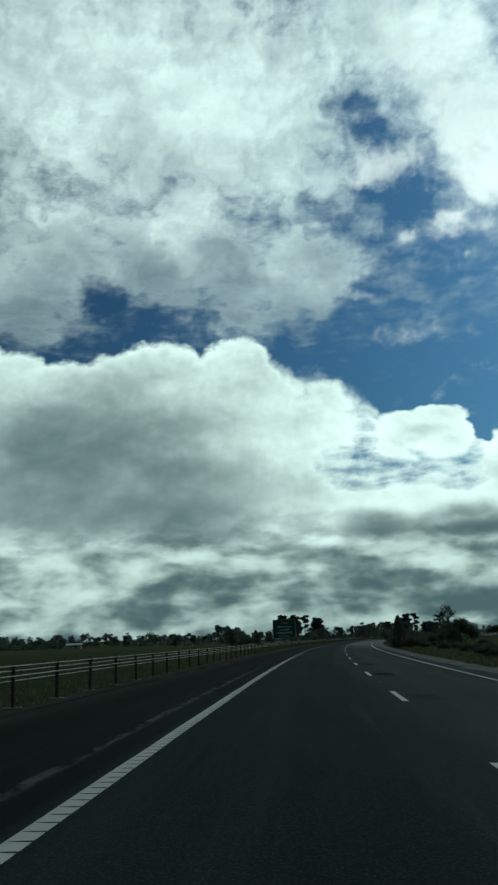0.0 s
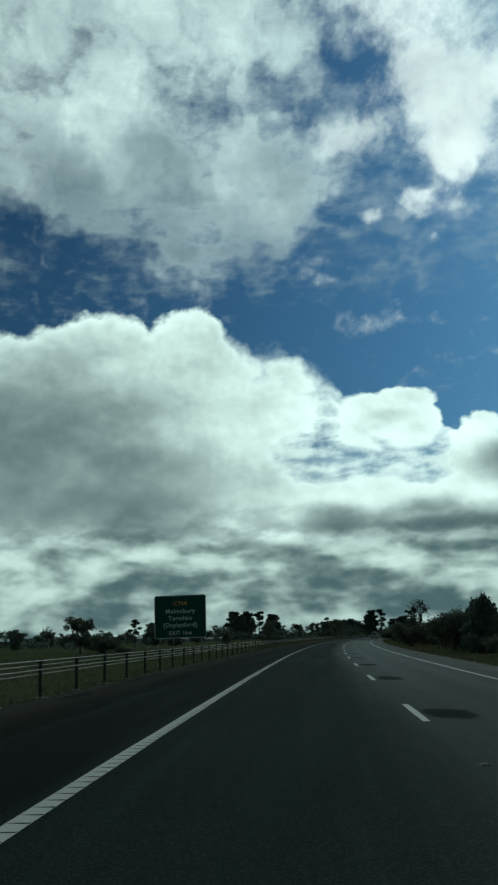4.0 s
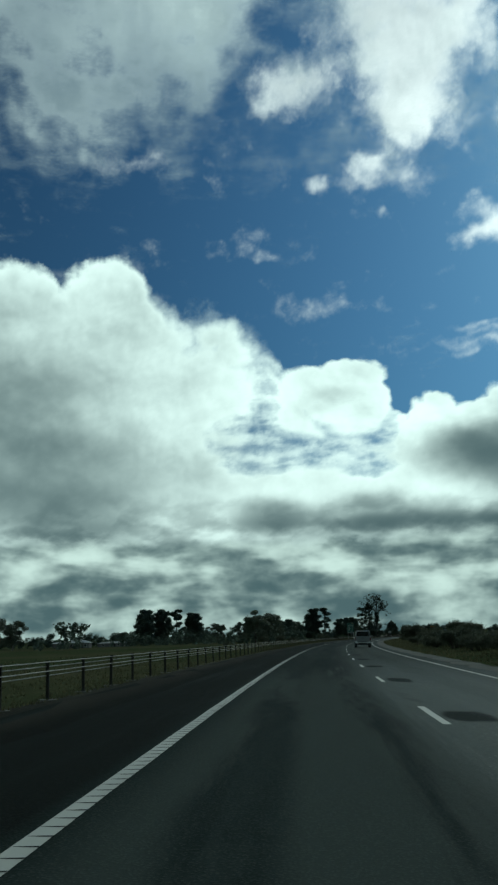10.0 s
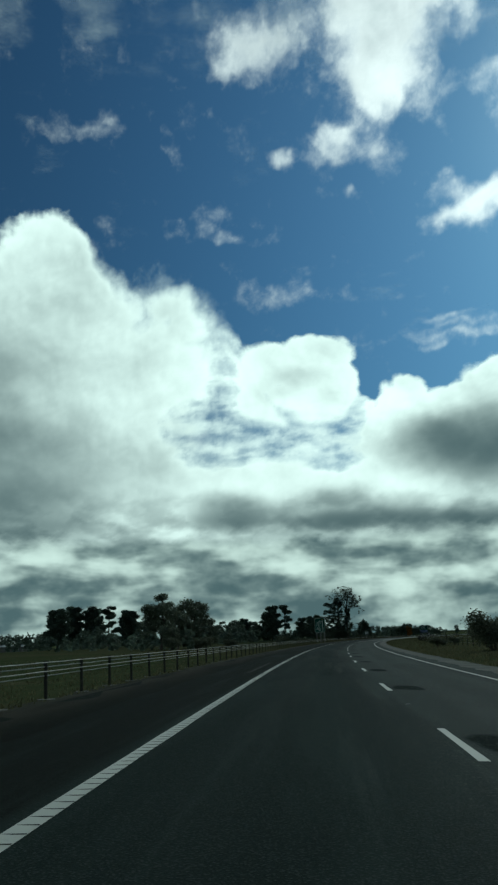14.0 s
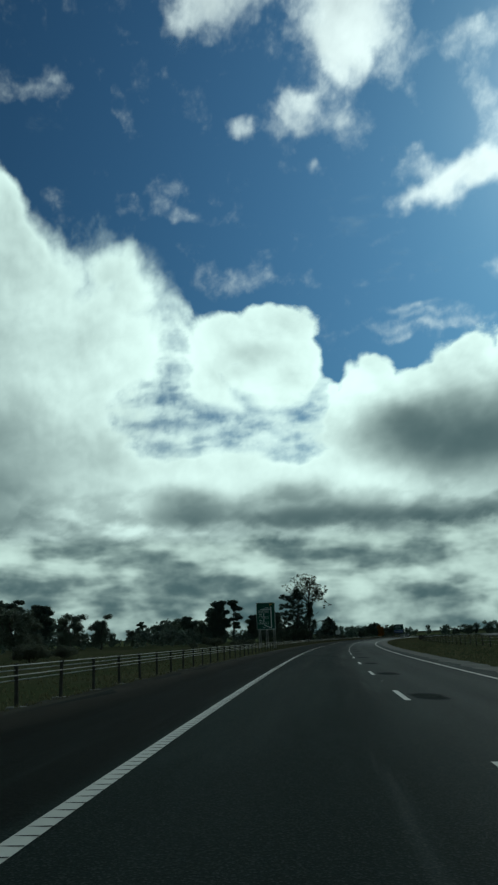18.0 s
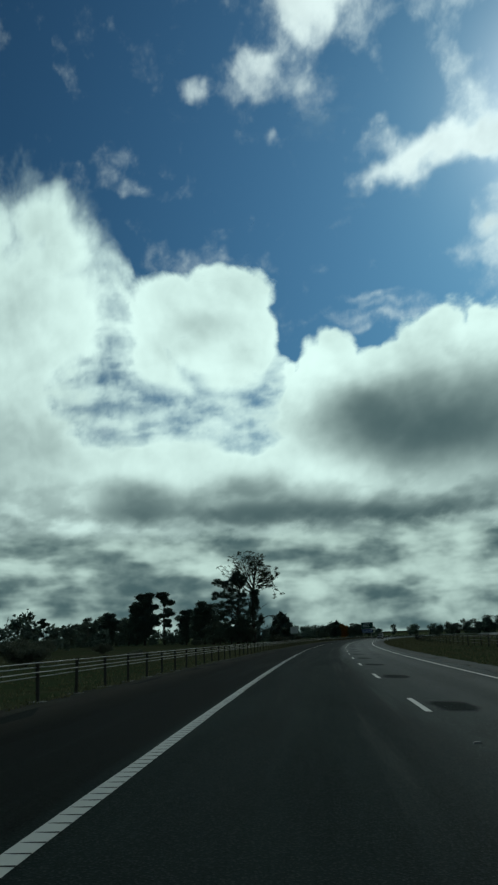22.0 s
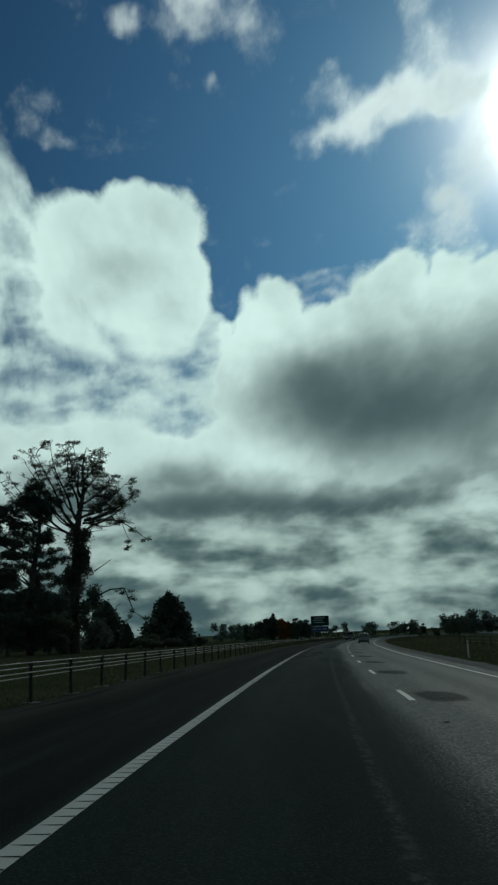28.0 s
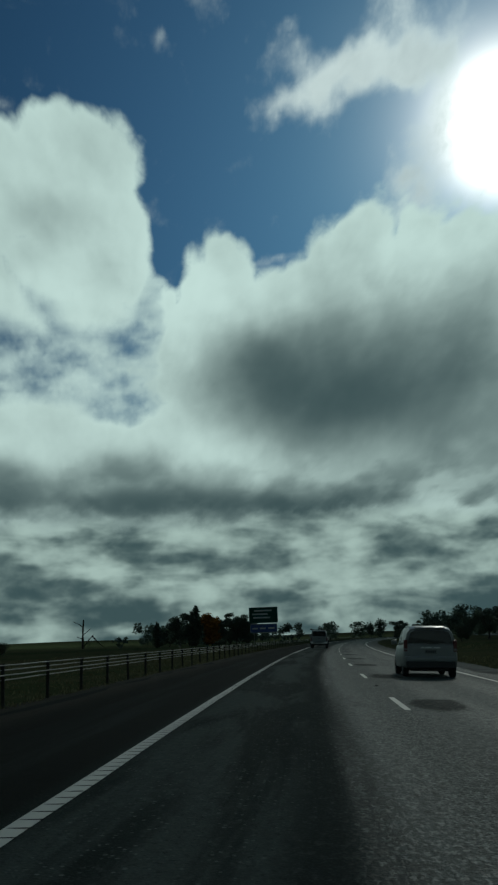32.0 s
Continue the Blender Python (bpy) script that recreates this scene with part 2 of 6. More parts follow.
def heaped(lists, az, el):
    total = np.zeros_like(az)
    for a, e, ra, re, amount in [row for rows in lists for row in rows]:
        total += amount * np.exp(-1.1 * (((az - a) / ra) ** 2 + ((el - e) / re) ** 2) ** 1.2)
    return total


def cloud_deck(name, height, low_el, cover_of, thick_of, label, seed, warp, bulgy, wispy, spot=SPOT, west=0.0, level=0.0, soft_of=None):
    az = np.concatenate([np.arange(-180, -46, 6.0), np.arange(-46, 62, 0.16), np.arange(62, 180.1, 6.0)])
    el = np.concatenate([np.arange(low_el, 30, 0.11), np.arange(30, 56, 0.15), np.arange(56, 60, 0.5), np.arange(60, 89, 4.0)])
    A, E = np.meshgrid(az, el)
    high = height + west * np.clip((4 - A) / 6, 0, 1)
    reach = high / np.tan(np.radians(E))
    co = np.stack([spot.x + reach * np.sin(np.radians(A)), spot.y + reach * np.cos(np.radians(A)), high + EYE], -1).reshape(-1, 3)
    n, m = len(az), len(el)
    i = (np.arange(m - 1)[:, None] * n + np.arange(n - 1)).ravel()
    faces = np.stack([i, i + 1, i + n + 1, i + n], -1)
    me = bpy.data.meshes.new(name)
    me.vertices.add(len(co))
    me.vertices.foreach_set("co", co.ravel())
    me.loops.add(faces.size)
    me.loops.foreach_set("vertex_index", faces.ravel().astype(np.int32))
    me.polygons.add(len(faces))
    me.polygons.foreach_set("loop_start", np.arange(0, faces.size, 4).astype(np.int32))
    me.update()
    a, e = A.ravel(), E.ravel()
    h = np.where(e > 9, e, 9 + 9 * np.log(e / 9))
    # uneven outlines: the layout is bent by a rolling field, finer low down
    k = warp * np.minimum(e, 30) / 15
    hb = h + (0.55 * np.clip((a - 5) / 8, 0, 1) * np.maximum(e - 10, 0) if west else 0)
    wa = a + k * 2.6 * (rolling(a / 3.2, h / 3.2, seed + 1, 4, 0.55) - 0.5)
    we = e + k * 2.2 * (rolling(a / 3.0, h / 3.0, seed + 9, 4, 0.55) - 0.5)
    def heaps(x, y):
        return sum(g * np.abs(2 * lattice(x / k + 0.35 * lattice(x / k, y / k, 5.0), y / k, seed + 41 + k) - 1) for k, g in ((3.6, 0.36), (1.9, 0.30), (1.0, 0.20), (0.5, 0.12), (0.28, 0.07)))

    bulge = heaps(wa, hb)
    # sunward sides of the bulges, painted paler by lowering thick
    sunny = bulge - heaps(wa + 0.30, hb + 0.34)
    broad = 1.3 * (rolling(a / 9.0, h / 5.5, seed + 25, 3, 0.42) - 0.5)
    folds = rolling(wa / 4.2, h / 2.6, seed + 29, 2, 0.4) - 0.5
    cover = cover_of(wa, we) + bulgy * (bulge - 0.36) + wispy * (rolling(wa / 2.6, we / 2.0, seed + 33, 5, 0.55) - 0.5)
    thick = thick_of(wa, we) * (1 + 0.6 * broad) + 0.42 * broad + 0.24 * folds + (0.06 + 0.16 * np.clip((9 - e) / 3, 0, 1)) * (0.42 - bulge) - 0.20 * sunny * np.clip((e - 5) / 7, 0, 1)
    # cloud near the sun is lit through: painted as stronger emission
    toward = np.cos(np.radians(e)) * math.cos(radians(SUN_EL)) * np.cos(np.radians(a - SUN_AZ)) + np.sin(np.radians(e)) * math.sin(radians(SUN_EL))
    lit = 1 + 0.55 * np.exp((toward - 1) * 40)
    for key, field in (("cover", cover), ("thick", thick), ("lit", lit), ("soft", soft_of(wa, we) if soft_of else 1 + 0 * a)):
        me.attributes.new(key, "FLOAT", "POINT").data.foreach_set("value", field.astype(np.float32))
    where = co / level if level else np.stack([a / 10, hb / 10, np.full_like(a, seed)], -1)
    me.attributes.new("bearing", "FLOAT_VECTOR", "POINT").data.foreach_set("vector", where.astype(np.float32).ravel())
    return tagged(new(name, me), label, "cloud", "", "structure")


def cloud_material(name, ragged, soft, white, dark, densest=1.0):
    m = bpy.data.materials.new(name)
    m.use_nodes = True
    m.cycles.emission_sampling = "NONE"
    k = Nodes(m.node_tree)
    at = k.add("ShaderNodeAttribute", attribute_name="bearing").outputs["Vector"]
    cov = k.add("ShaderNodeAttribute", attribute_name="cover").outputs["Fac"]
    thk = k.add("ShaderNodeAttribute", attribute_name="thick").outputs["Fac"]
    big = k.math("SUBTRACT", k.noise(at, 4.5, 3.5, 0.45, 0.3), 0.5)
    small = k.math("SUBTRACT", k.noise(at, 15.0, 3.5, 0.5, 0.3), 0.5)
    curl = k.math("SUBTRACT", k.math("ABSOLUTE", k.math("SUBTRACT", k.noise(at, 24.0, 3.0, 0.5, 0.2), 0.5)), 0.1)
    cov = k.math("ADD", cov, k.math("ADD", k.math("MULTIPLY", big, ragged), k.math("ADD", k.math("MULTIPLY", small, ragged * 0.30), k.math("MULTIPLY", curl, ragged * 0.42))))
    loose = k.math("MULTIPLY", k.add("ShaderNodeAttribute", attribute_name="soft").outputs["Fac"], soft)
    alpha = k.math("MULTIPLY", k.span(k.math("DIVIDE", k.math("SUBTRACT", cov, 0.5), loose), -1.0, 1.0), densest)
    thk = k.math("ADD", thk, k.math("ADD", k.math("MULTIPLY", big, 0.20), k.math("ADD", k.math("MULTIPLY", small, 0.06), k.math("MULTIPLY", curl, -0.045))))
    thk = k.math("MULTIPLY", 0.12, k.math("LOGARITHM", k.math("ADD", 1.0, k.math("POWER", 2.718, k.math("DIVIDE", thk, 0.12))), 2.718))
    # thin rims of cloud are painted paler, as lit through; thick bodies keep the light out
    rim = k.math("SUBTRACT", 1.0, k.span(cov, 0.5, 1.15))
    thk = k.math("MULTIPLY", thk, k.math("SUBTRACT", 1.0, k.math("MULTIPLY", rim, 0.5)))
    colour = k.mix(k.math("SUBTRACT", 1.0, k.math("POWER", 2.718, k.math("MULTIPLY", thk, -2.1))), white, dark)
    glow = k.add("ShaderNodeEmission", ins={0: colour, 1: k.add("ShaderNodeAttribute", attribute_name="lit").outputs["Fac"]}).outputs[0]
    clear = k.add("ShaderNodeBsdfTransparent").outputs[0]
    k.out(k.add("ShaderNodeMixShader", ins={0: alpha, 1: clear, 2: glow}).outputs[0])
    return m


def low_cover(a, e):
    top = np.interp(a, [r[0] for r in TOP], [r[1] for r in TOP])
    # the flank beside the gap thins out slowly
    slope = 1.7 + 1.8 * np.clip((a + 3) / 4, 0, 1) * np.clip((5.5 - a) / 2, 0, 1)
    mass = np.clip((top - e) / slope, -1.0, 1.0) * 0.85 + 0.5
    mass = np.minimum(mass, np.clip((e - 4.7) / 2.6, 0, 1) * 1.5 - 0.25)
    heap = np.max([1 - ((a - x) / rx) ** 2 - ((e - y) / ry) ** 2 for x, y, rx, ry in HEAP], axis=0)
    mass = np.maximum(mass, 0.5 + 0.75 * np.clip(heap * 0.9, -1, 1))
    # torn, thin places beside and below the tall heap, streaked with thinner and thicker cloud
    torn = thin_places(a, e)
    return np.minimum(mass, 1.25 - 0.45 * np.minimum(3 * torn, 1)) * (1 - torn) + np.minimum(mass, 0.35 + 0.42 * lace(a, e)) * torn


def lace(a, e):
    return np.clip((rolling(a / 2.6 + 0.25 * e, e / 0.8 - 0.10 * a, 90.0, 5, 0.55) - 0.36) / 0.30, 0, 1)


def thin_places(a, e):
    return np.clip(1.25 * heaped([THIN], a, e) * (0.6 + 0.5 * (1 - lace(a, e))), 0, 1)


def low_thick(a, e):
    # low down the flat bases face us and are grey
    base = 0.15 + 0.06 * np.clip((10.5 - e) / 4, 0, 1)
    rows = np.clip((rolling(a / 2.9, 5.6 * np.log(e), 60.0, 5, 0.52) - 0.44) / 0.20, 0, 1) * np.clip((9.5 - e) / 3, 0, 1)
    # the last term darkens unseen cloud to the sides and behind, dimming the ground
    return base + 0.50 * rows + heaped([ROWS], a, e) * 1.2 + (heaped([DARK_WEST], a, e) + 0.8 * heaped([DARK_EAST], a, e)) * (0.75 + 0.5 * rolling(a / 2.4, e / 1.6, 70.0, 4, 0.5)) + heaped([LIGHT], a, e) * 0.20 + 0.9 * np.clip((np.abs(a) - 45) / 30, 0, 1)


def low_soft(a, e):
    # the flank beside the tall heap frays out, the heaps themselves end crisply
    flank = np.clip((a + 4) / 2, 0, 1) * np.clip((6.0 - a) / 1.2, 0, 1) * np.clip((e - 12.5) / 2, 0, 1)
    foot = np.exp(-((a - 8.5) / 3.6) ** 4) * np.clip((14.6 - e) / 1.4, 0, 1) * np.clip((e - 9.5) / 1, 0, 1)
    return 1 + 1.8 * np.maximum(np.maximum(0.7 * flank, foot), np.minimum(1, 1.6 * thin_places(a, e))) + 0.6 * np.clip((9 - e) / 2, 0, 1)


def sheet_thick(a, e):
    # greyer towards its far edge, paler overhead; unseen parts are thickened to dim the ground
    return 0.10 + 0.75 * (rolling(a / 5.5, e / 4.0, 77.0, 3, 0.45) - 0.47) * (0.35 + 0.65 * np.clip((36 - e) / 6, 0, 1)) + 0.75 * np.clip((30 - e) / 7, 0, 1) + 0.30 * np.clip((-22 - a) / 12, 0, 1) + 0.9 * np.clip((np.abs(a) - 60) / 30, 0, 1) + 0.6 * np.clip((e - 66) / 8, 0, 1)


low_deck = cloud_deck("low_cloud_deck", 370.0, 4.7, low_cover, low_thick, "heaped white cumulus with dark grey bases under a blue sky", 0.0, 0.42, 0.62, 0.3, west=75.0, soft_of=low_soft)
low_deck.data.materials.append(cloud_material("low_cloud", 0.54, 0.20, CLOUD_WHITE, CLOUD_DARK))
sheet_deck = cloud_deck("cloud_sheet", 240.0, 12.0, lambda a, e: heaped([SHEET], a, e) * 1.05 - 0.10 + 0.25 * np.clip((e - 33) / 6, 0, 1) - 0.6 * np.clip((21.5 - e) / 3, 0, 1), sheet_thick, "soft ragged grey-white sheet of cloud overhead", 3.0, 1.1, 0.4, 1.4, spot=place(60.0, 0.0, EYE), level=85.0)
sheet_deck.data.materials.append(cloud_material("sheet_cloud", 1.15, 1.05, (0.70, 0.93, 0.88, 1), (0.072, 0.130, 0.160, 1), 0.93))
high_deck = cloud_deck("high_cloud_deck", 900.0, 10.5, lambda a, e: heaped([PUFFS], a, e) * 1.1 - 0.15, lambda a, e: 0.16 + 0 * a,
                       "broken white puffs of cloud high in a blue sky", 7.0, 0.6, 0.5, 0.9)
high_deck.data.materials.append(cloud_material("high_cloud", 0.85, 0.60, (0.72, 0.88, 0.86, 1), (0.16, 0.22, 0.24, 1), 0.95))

# ---- materials ----
MATS = {}


def surface(name, dark, light, scale=4.0, rough=0.8, bump=0.2, metal=0.0, fine=40.0, by_object=False, by_piece=False, spec=0.5, coords="Object", thin=0.0):
    """A surface of two tones mixed by a broad and a fine grain, with fine relief."""
    if name in MATS:
        return MATS[name]
    m = MATS[name] = bpy.data.materials.new(name)
    m.use_nodes = True
    k = Nodes(m.node_tree)
    at = k.add("ShaderNodeTexCoord").outputs[coords]
    broad, grain = k.noise(at, scale, 5.0, 0.6), k.noise(at, fine, 4.0, 0.65)
    fac = k.math("ADD", k.math("MULTIPLY", broad, 0.65), k.math("MULTIPLY", grain, 0.35))
    fac = k.span(fac, 0.32, 0.68, False)
    colour = k.mix(fac, (*dark, 1), (*light, 1))
    if by_object or by_piece:
        rnd = k.add("ShaderNodeObjectInfo").outputs["Random"] if by_object else k.add("ShaderNodeNewGeometry").outputs["Random Per Island"]
        tone = k.add("ShaderNodeMapRange", ins={0: rnd, 3: 0.65, 4: 1.35}).outputs[0]
        colour = k.add("ShaderNodeVectorMath", operation="SCALE", ins={0: colour, 3: tone}).outputs[0]
    relief = k.add("ShaderNodeBump", ins={"Strength": bump, "Distance": 0.02, "Height": grain}).outputs[0]
    r = k.add("ShaderNodeMapRange", ins={0: broad, 3: max(rough - 0.12, 0.02), 4: min(rough + 0.12, 1.0)}).outputs[0]
    bsdf = k.add("ShaderNodeBsdfPrincipled", ins={"Base Color": colour, "Roughness": r, "Metallic": metal, "Normal": relief, "Specular IOR Level": spec}).outputs[0]
    if thin:
        bsdf = k.add("ShaderNodeMixShader", ins={0: thin, 1: bsdf, 2: k.add("ShaderNodeBsdfTranslucent", ins={0: colour}).outputs[0]}).outputs[0]
    k.out(bsdf)
    return m


def asphalt():
    """Sprayed seal: stone grain, darker wheel tracks, patches and bitumen streaks, laid out in metres (u, s)."""
    m = MATS["asphalt"] = bpy.data.materials.new("asphalt")
    m.use_nodes = True
    k = Nodes(m.node_tree)
    uv = k.add("ShaderNodeUVMap", uv_map="metres").outputs[0]
    x = k.add("ShaderNodeSeparateXYZ", ins={0: uv})
    u, s = x.outputs[0], x.outputs[1]
    wander = k.math("MULTIPLY", k.math("SUBTRACT", k.noise(k.scaled(uv, 0.02, 0.02, 1), 1.0, 2.0), 0.5), 1.0)
    uu = k.math("ADD", u, wander)

    def track(centre, width):
        d = k.math("ABSOLUTE", k.math("SUBTRACT", uu, centre))
        return k.math("SUBTRACT", 1.0, k.span(d, width * 0.35, width))

    tracks = k.math("ADD", k.math("ADD", track(-0.85, 0.55), track(0.75, 0.55)), k.math("ADD", track(2.75, 0.55), track(4.3, 0.55)), clamp=True)
    stone, chips = k.noise(uv, 60.0, 3.0, 0.7), k.add("ShaderNodeTexVoronoi", ins={"Vector": uv, "Scale": 38.0}).outputs["Distance"]
    pebble = k.add("ShaderNodeTexVoronoi", ins={"Vector": uv, "Scale": 24.0})
    glint = k.math("MULTIPLY", k.span(k.add("ShaderNodeSeparateXYZ", ins={0: pebble.outputs["Color"]}).outputs[0], 0.80, 0.9), k.span(pebble.outputs["Distance"], 0.42, 0.25))
    patch = k.span(k.noise(k.scaled(uv, 0.5, 0.06, 1), 1.0, 5.0, 0.6, 0.6), 0.42, 0.62)
    streak = k.span(k.noise(k.scaled(uv, 1.6, 0.05, 1), 1.0, 5.0, 0.65), 0.48, 0.72)
    colour = k.mix(patch, (0.0088, 0.0148, 0.0136, 1), (0.0150, 0.0238, 0.0217, 1))
    colour = k.mix(k.math("MULTIPLY", tracks, 0.4), colour, (0.0080, 0.0135, 0.0125, 1))
    # the shoulder is an older, darker seal; the outer lane is polished, its sheen painted paler on some stretches
    shoulder = k.math("SUBTRACT", 1.0, k.span(u, -2.1, -1.9))
    colour = k.mix(k.math("MULTIPLY", shoulder, 0.85), colour, (0.0048, 0.0057, 0.0050, 1))
    early = k.math("MULTIPLY", k.math("MULTIPLY", k.span(s, 95.0, 175.0), k.math("SUBTRACT", 1.0, k.math("MULTIPLY", k.span(s, 290.0, 340.0), 0.85))), 0.72)
    clots = k.noise(k.scaled(uv, 9.0, 4.5, 1), 1.0, 4.0, 0.7, 0.3)
    polish = k.span(s, 600.0, 760.0)
    edge = k.math("ADD", u, k.math("ADD", k.math("MULTIPLY", streak, 0.25), k.math("ADD", k.math("MULTIPLY", clots, 0.5), k.math("MULTIPLY", k.span(s, 845.0, 880.0), 0.7))))
    lane = k.math("ADD", k.math("MULTIPLY", k.span(k.math("ADD", uu, k.math("MULTIPLY", streak, 0.7)), 0.5, 2.0), k.math("ADD", early, 0.15)), k.math("MULTIPLY", k.span(edge, 1.10, 1.75), polish), clamp=True)
    loose = k.math("MULTIPLY", k.math("SUBTRACT", 1.0, k.span(k.math("ABSOLUTE", k.math("SUBTRACT", uu, 1.32)), 0.24, 0.52)), k.span(s, 690.0, 790.0))
    # pale base colour that stands in for the lane's sheen and distance haze
    colour = k.mix(k.math("MULTIPLY", lane, k.math("SUBTRACT", 0.75, k.math("MULTIPLY", polish, 0.38))), colour, (0.090, 0.114, 0.104, 1))
    colour = k.mix(k.math("MULTIPLY", streak, 0.32), colour, (0.0305, 0.0442, 0.0395, 1))
    mottle = k.noise(k.scaled(uv, 0.9, 0.10, 1), 1.0, 5.0, 0.62, 0.4)
    late = k.math("MULTIPLY", k.span(s, 790.0, 870.0), k.span(u, -1.9, -1.5))
    # broken pale patches in the seal, with its speckled sheen painted into them
    colour = k.mix(k.math("MULTIPLY", late, k.math("MULTIPLY", k.math("SUBTRACT", 1.0, k.span(mottle, 0.44, 0.58)), 0.8)), colour, (0.062, 0.078, 0.072, 1))
    grey = k.math("MULTIPLY", k.math("MULTIPLY", k.span(s, 252.0, 268.0), k.math("SUBTRACT", 1.0, k.span(s, 300.0, 318.0))), k.math("MULTIPLY", k.span(u, -1.9, -1.2), k.math("SUBTRACT", 1.0, k.math("MULTIPLY", tracks, k.span(mottle, 0.40, 0.58)))))
    colour = k.mix(k.math("MULTIPLY", grey, 0.5), colour, (0.066, 0.082, 0.072, 1))
    # a pale seam beside the wheel track, and a dark bleed down the middle of the last stretch
    seam = k.math("MULTIPLY", k.math("SUBTRACT", 1.0, k.span(k.math("ABSOLUTE", k.math("SUBTRACT", k.math("ADD", u, k.math("MULTIPLY", clots, 0.16)), 0.44)), 0.01, 0.10)), k.math("MULTIPLY", k.span(s, 640.0, 700.0), k.math("SUBTRACT", 1.0, k.span(s, 850.0, 872.0))))
    colour = k.mix(k.math("MULTIPLY", seam, k.math("MULTIPLY", k.span(clots, 0.40, 0.64), 0.55)), colour, (0.075, 0.092, 0.085, 1))
    bleed = k.math("MULTIPLY", k.math("SUBTRACT", 1.0, k.span(k.math("ABSOLUTE", k.math("ADD", uu, k.math("MULTIPLY", mottle, -0.6))), 0.20, 0.55)), k.span(s, 864.0, 872.0))
    # a worn trace of an older edge line on two stretches
    crumbs = k.noise(k.scaled(uv, 5.0, 1.1, 1), 1.0, 6.0, 0.7, 0.5)
    trace = k.math("MULTIPLY", k.math("SUBTRACT", 1.0, k.span(k.math("ABSOLUTE", k.math("ADD", u, k.math("ADD", 2.24, k.math("MULTIPLY", crumbs, 0.34)))), 0.015, 0.11)), k.math("MULTIPLY", k.span(crumbs, 0.40, 0.62), k.math("ADD", k.math("SUBTRACT", 1.0, k.span(s, 26.0, 44.0)), k.math("MULTIPLY", k.span(s, 421.0, 427.0), k.math("SUBTRACT", 1.0, k.span(s, 432.0, 438.0))))))
    colour = k.mix(k.math("MULTIPLY", trace, 0.85), colour, (0.105, 0.115, 0.105, 1))
    # old bitumen blots beside the lane dashes
    bend = k.add("ShaderNodeVectorMath", operation="SUBTRACT", ins={0: k.add("ShaderNodeTexNoise", ins={"Vector": k.scaled(uv, 0.9, 0.4, 1), "Scale": 1.0, "Detail": 4.0, "Roughness": 0.6}).outputs[1], 1: (0.5, 0.5, 0.5)}).outputs[0]
    bent = k.add("ShaderNodeVectorMath", operation="ADD", ins={0: uv, 1: k.scaled(bend, 0.5, 1.6, 0)}).outputs[0]
    b = k.add("ShaderNodeSeparateXYZ", ins={0: bent})
    along = k.math("ABSOLUTE", k.math("SUBTRACT", k.math("MODULO", k.math("ADD", b.outputs[1], 250.6), 12.0), 6.0))
    size = k.math("ADD", 0.38, k.math("MULTIPLY", k.span(s, 560.0, 760.0), 0.17))
    across = k.math("DIVIDE", k.math("ABSOLUTE", k.math("SUBTRACT", b.outputs[0], k.math("ADD", MIDDLE + 0.15, size))), size)
    reach = k.math("POWER", k.math("ADD", k.math("POWER", across, 3.0), k.math("POWER", k.math("DIVIDE", along, k.math("MULTIPLY", size, 3.0)), 3.0)), 0.333)
    blot = k.math("MULTIPLY", k.math("SUBTRACT", 1.0, k.span(reach, 0.72, 1.12)), k.span(s, 10.0, 30.0))
    colour = k.mix(k.math("MULTIPLY", blot, 0.93), colour, (0.0063, 0.0102, 0.0096, 1))
    worn = k.math("MULTIPLY", k.span(k.noise(k.scaled(uv, 0.45, 0.16, 1), 1.0, 4.0, 0.6, 0.5), 0.60, 0.68), lane)
    colour = k.mix(k.math("MULTIPLY", worn, 0.75), colour, (0.012, 0.016, 0.0155, 1))
    colour = k.mix(k.math("MULTIPLY", loose, k.math("MULTIPLY", k.span(mottle, 0.36, 0.60), 0.30)), colour, (0.115, 0.132, 0.120, 1))
    colour = k.mix(k.math("MULTIPLY", bleed, 0.85), colour, (0.010, 0.016, 0.015, 1))
    grit = k.span(stone, 0.35, 0.75)
    colour = k.mix(k.math("MULTIPLY", grit, k.math("SUBTRACT", 0.30, k.math("MULTIPLY", shoulder, 0.15))), colour, (0.0394, 0.0549, 0.0486, 1))
    colour = k.mix(k.math("MULTIPLY", k.math("MULTIPLY", k.span(chips, 0.45, 0.2), k.math("ADD", k.math("SUBTRACT", 0.12, k.math("MULTIPLY", shoulder, 0.07)), k.math("MULTIPLY", loose, 0.88))), 0.75), colour, (0.19, 0.22, 0.20, 1))
    # sun glints on single pebbles, painted as bright base colour
    colour = k.mix(k.math("MULTIPLY", k.math("MULTIPLY", k.math("MULTIPLY", glint, k.math("ADD", lane, k.math("MULTIPLY", late, 0.5), clamp=True)), k.span(mottle, 0.36, 0.56)), 0.8), colour, (0.26, 0.30, 0.28, 1))
    pits = k.span(k.noise(uv, 17.0, 3.0, 0.75), 0.54, 0.66)
    colour = k.mix(k.math("MULTIPLY", k.math("MULTIPLY", pits, k.math("ADD", lane, late, clamp=True)), 0.6), colour, (0.012, 0.017, 0.016, 1))
    ravel = k.math("MULTIPLY", k.math("ADD", lane, k.math("MULTIPLY", late, 0.35), clamp=True), k.span(s, 700.0, 860.0))
    sparkle = k.math("MULTIPLY", k.span(k.noise(k.scaled(uv, 30.0, 11.0, 1), 1.0, 2.0, 0.6), 0.50, 0.62), k.span(clots, 0.64, 0.42))
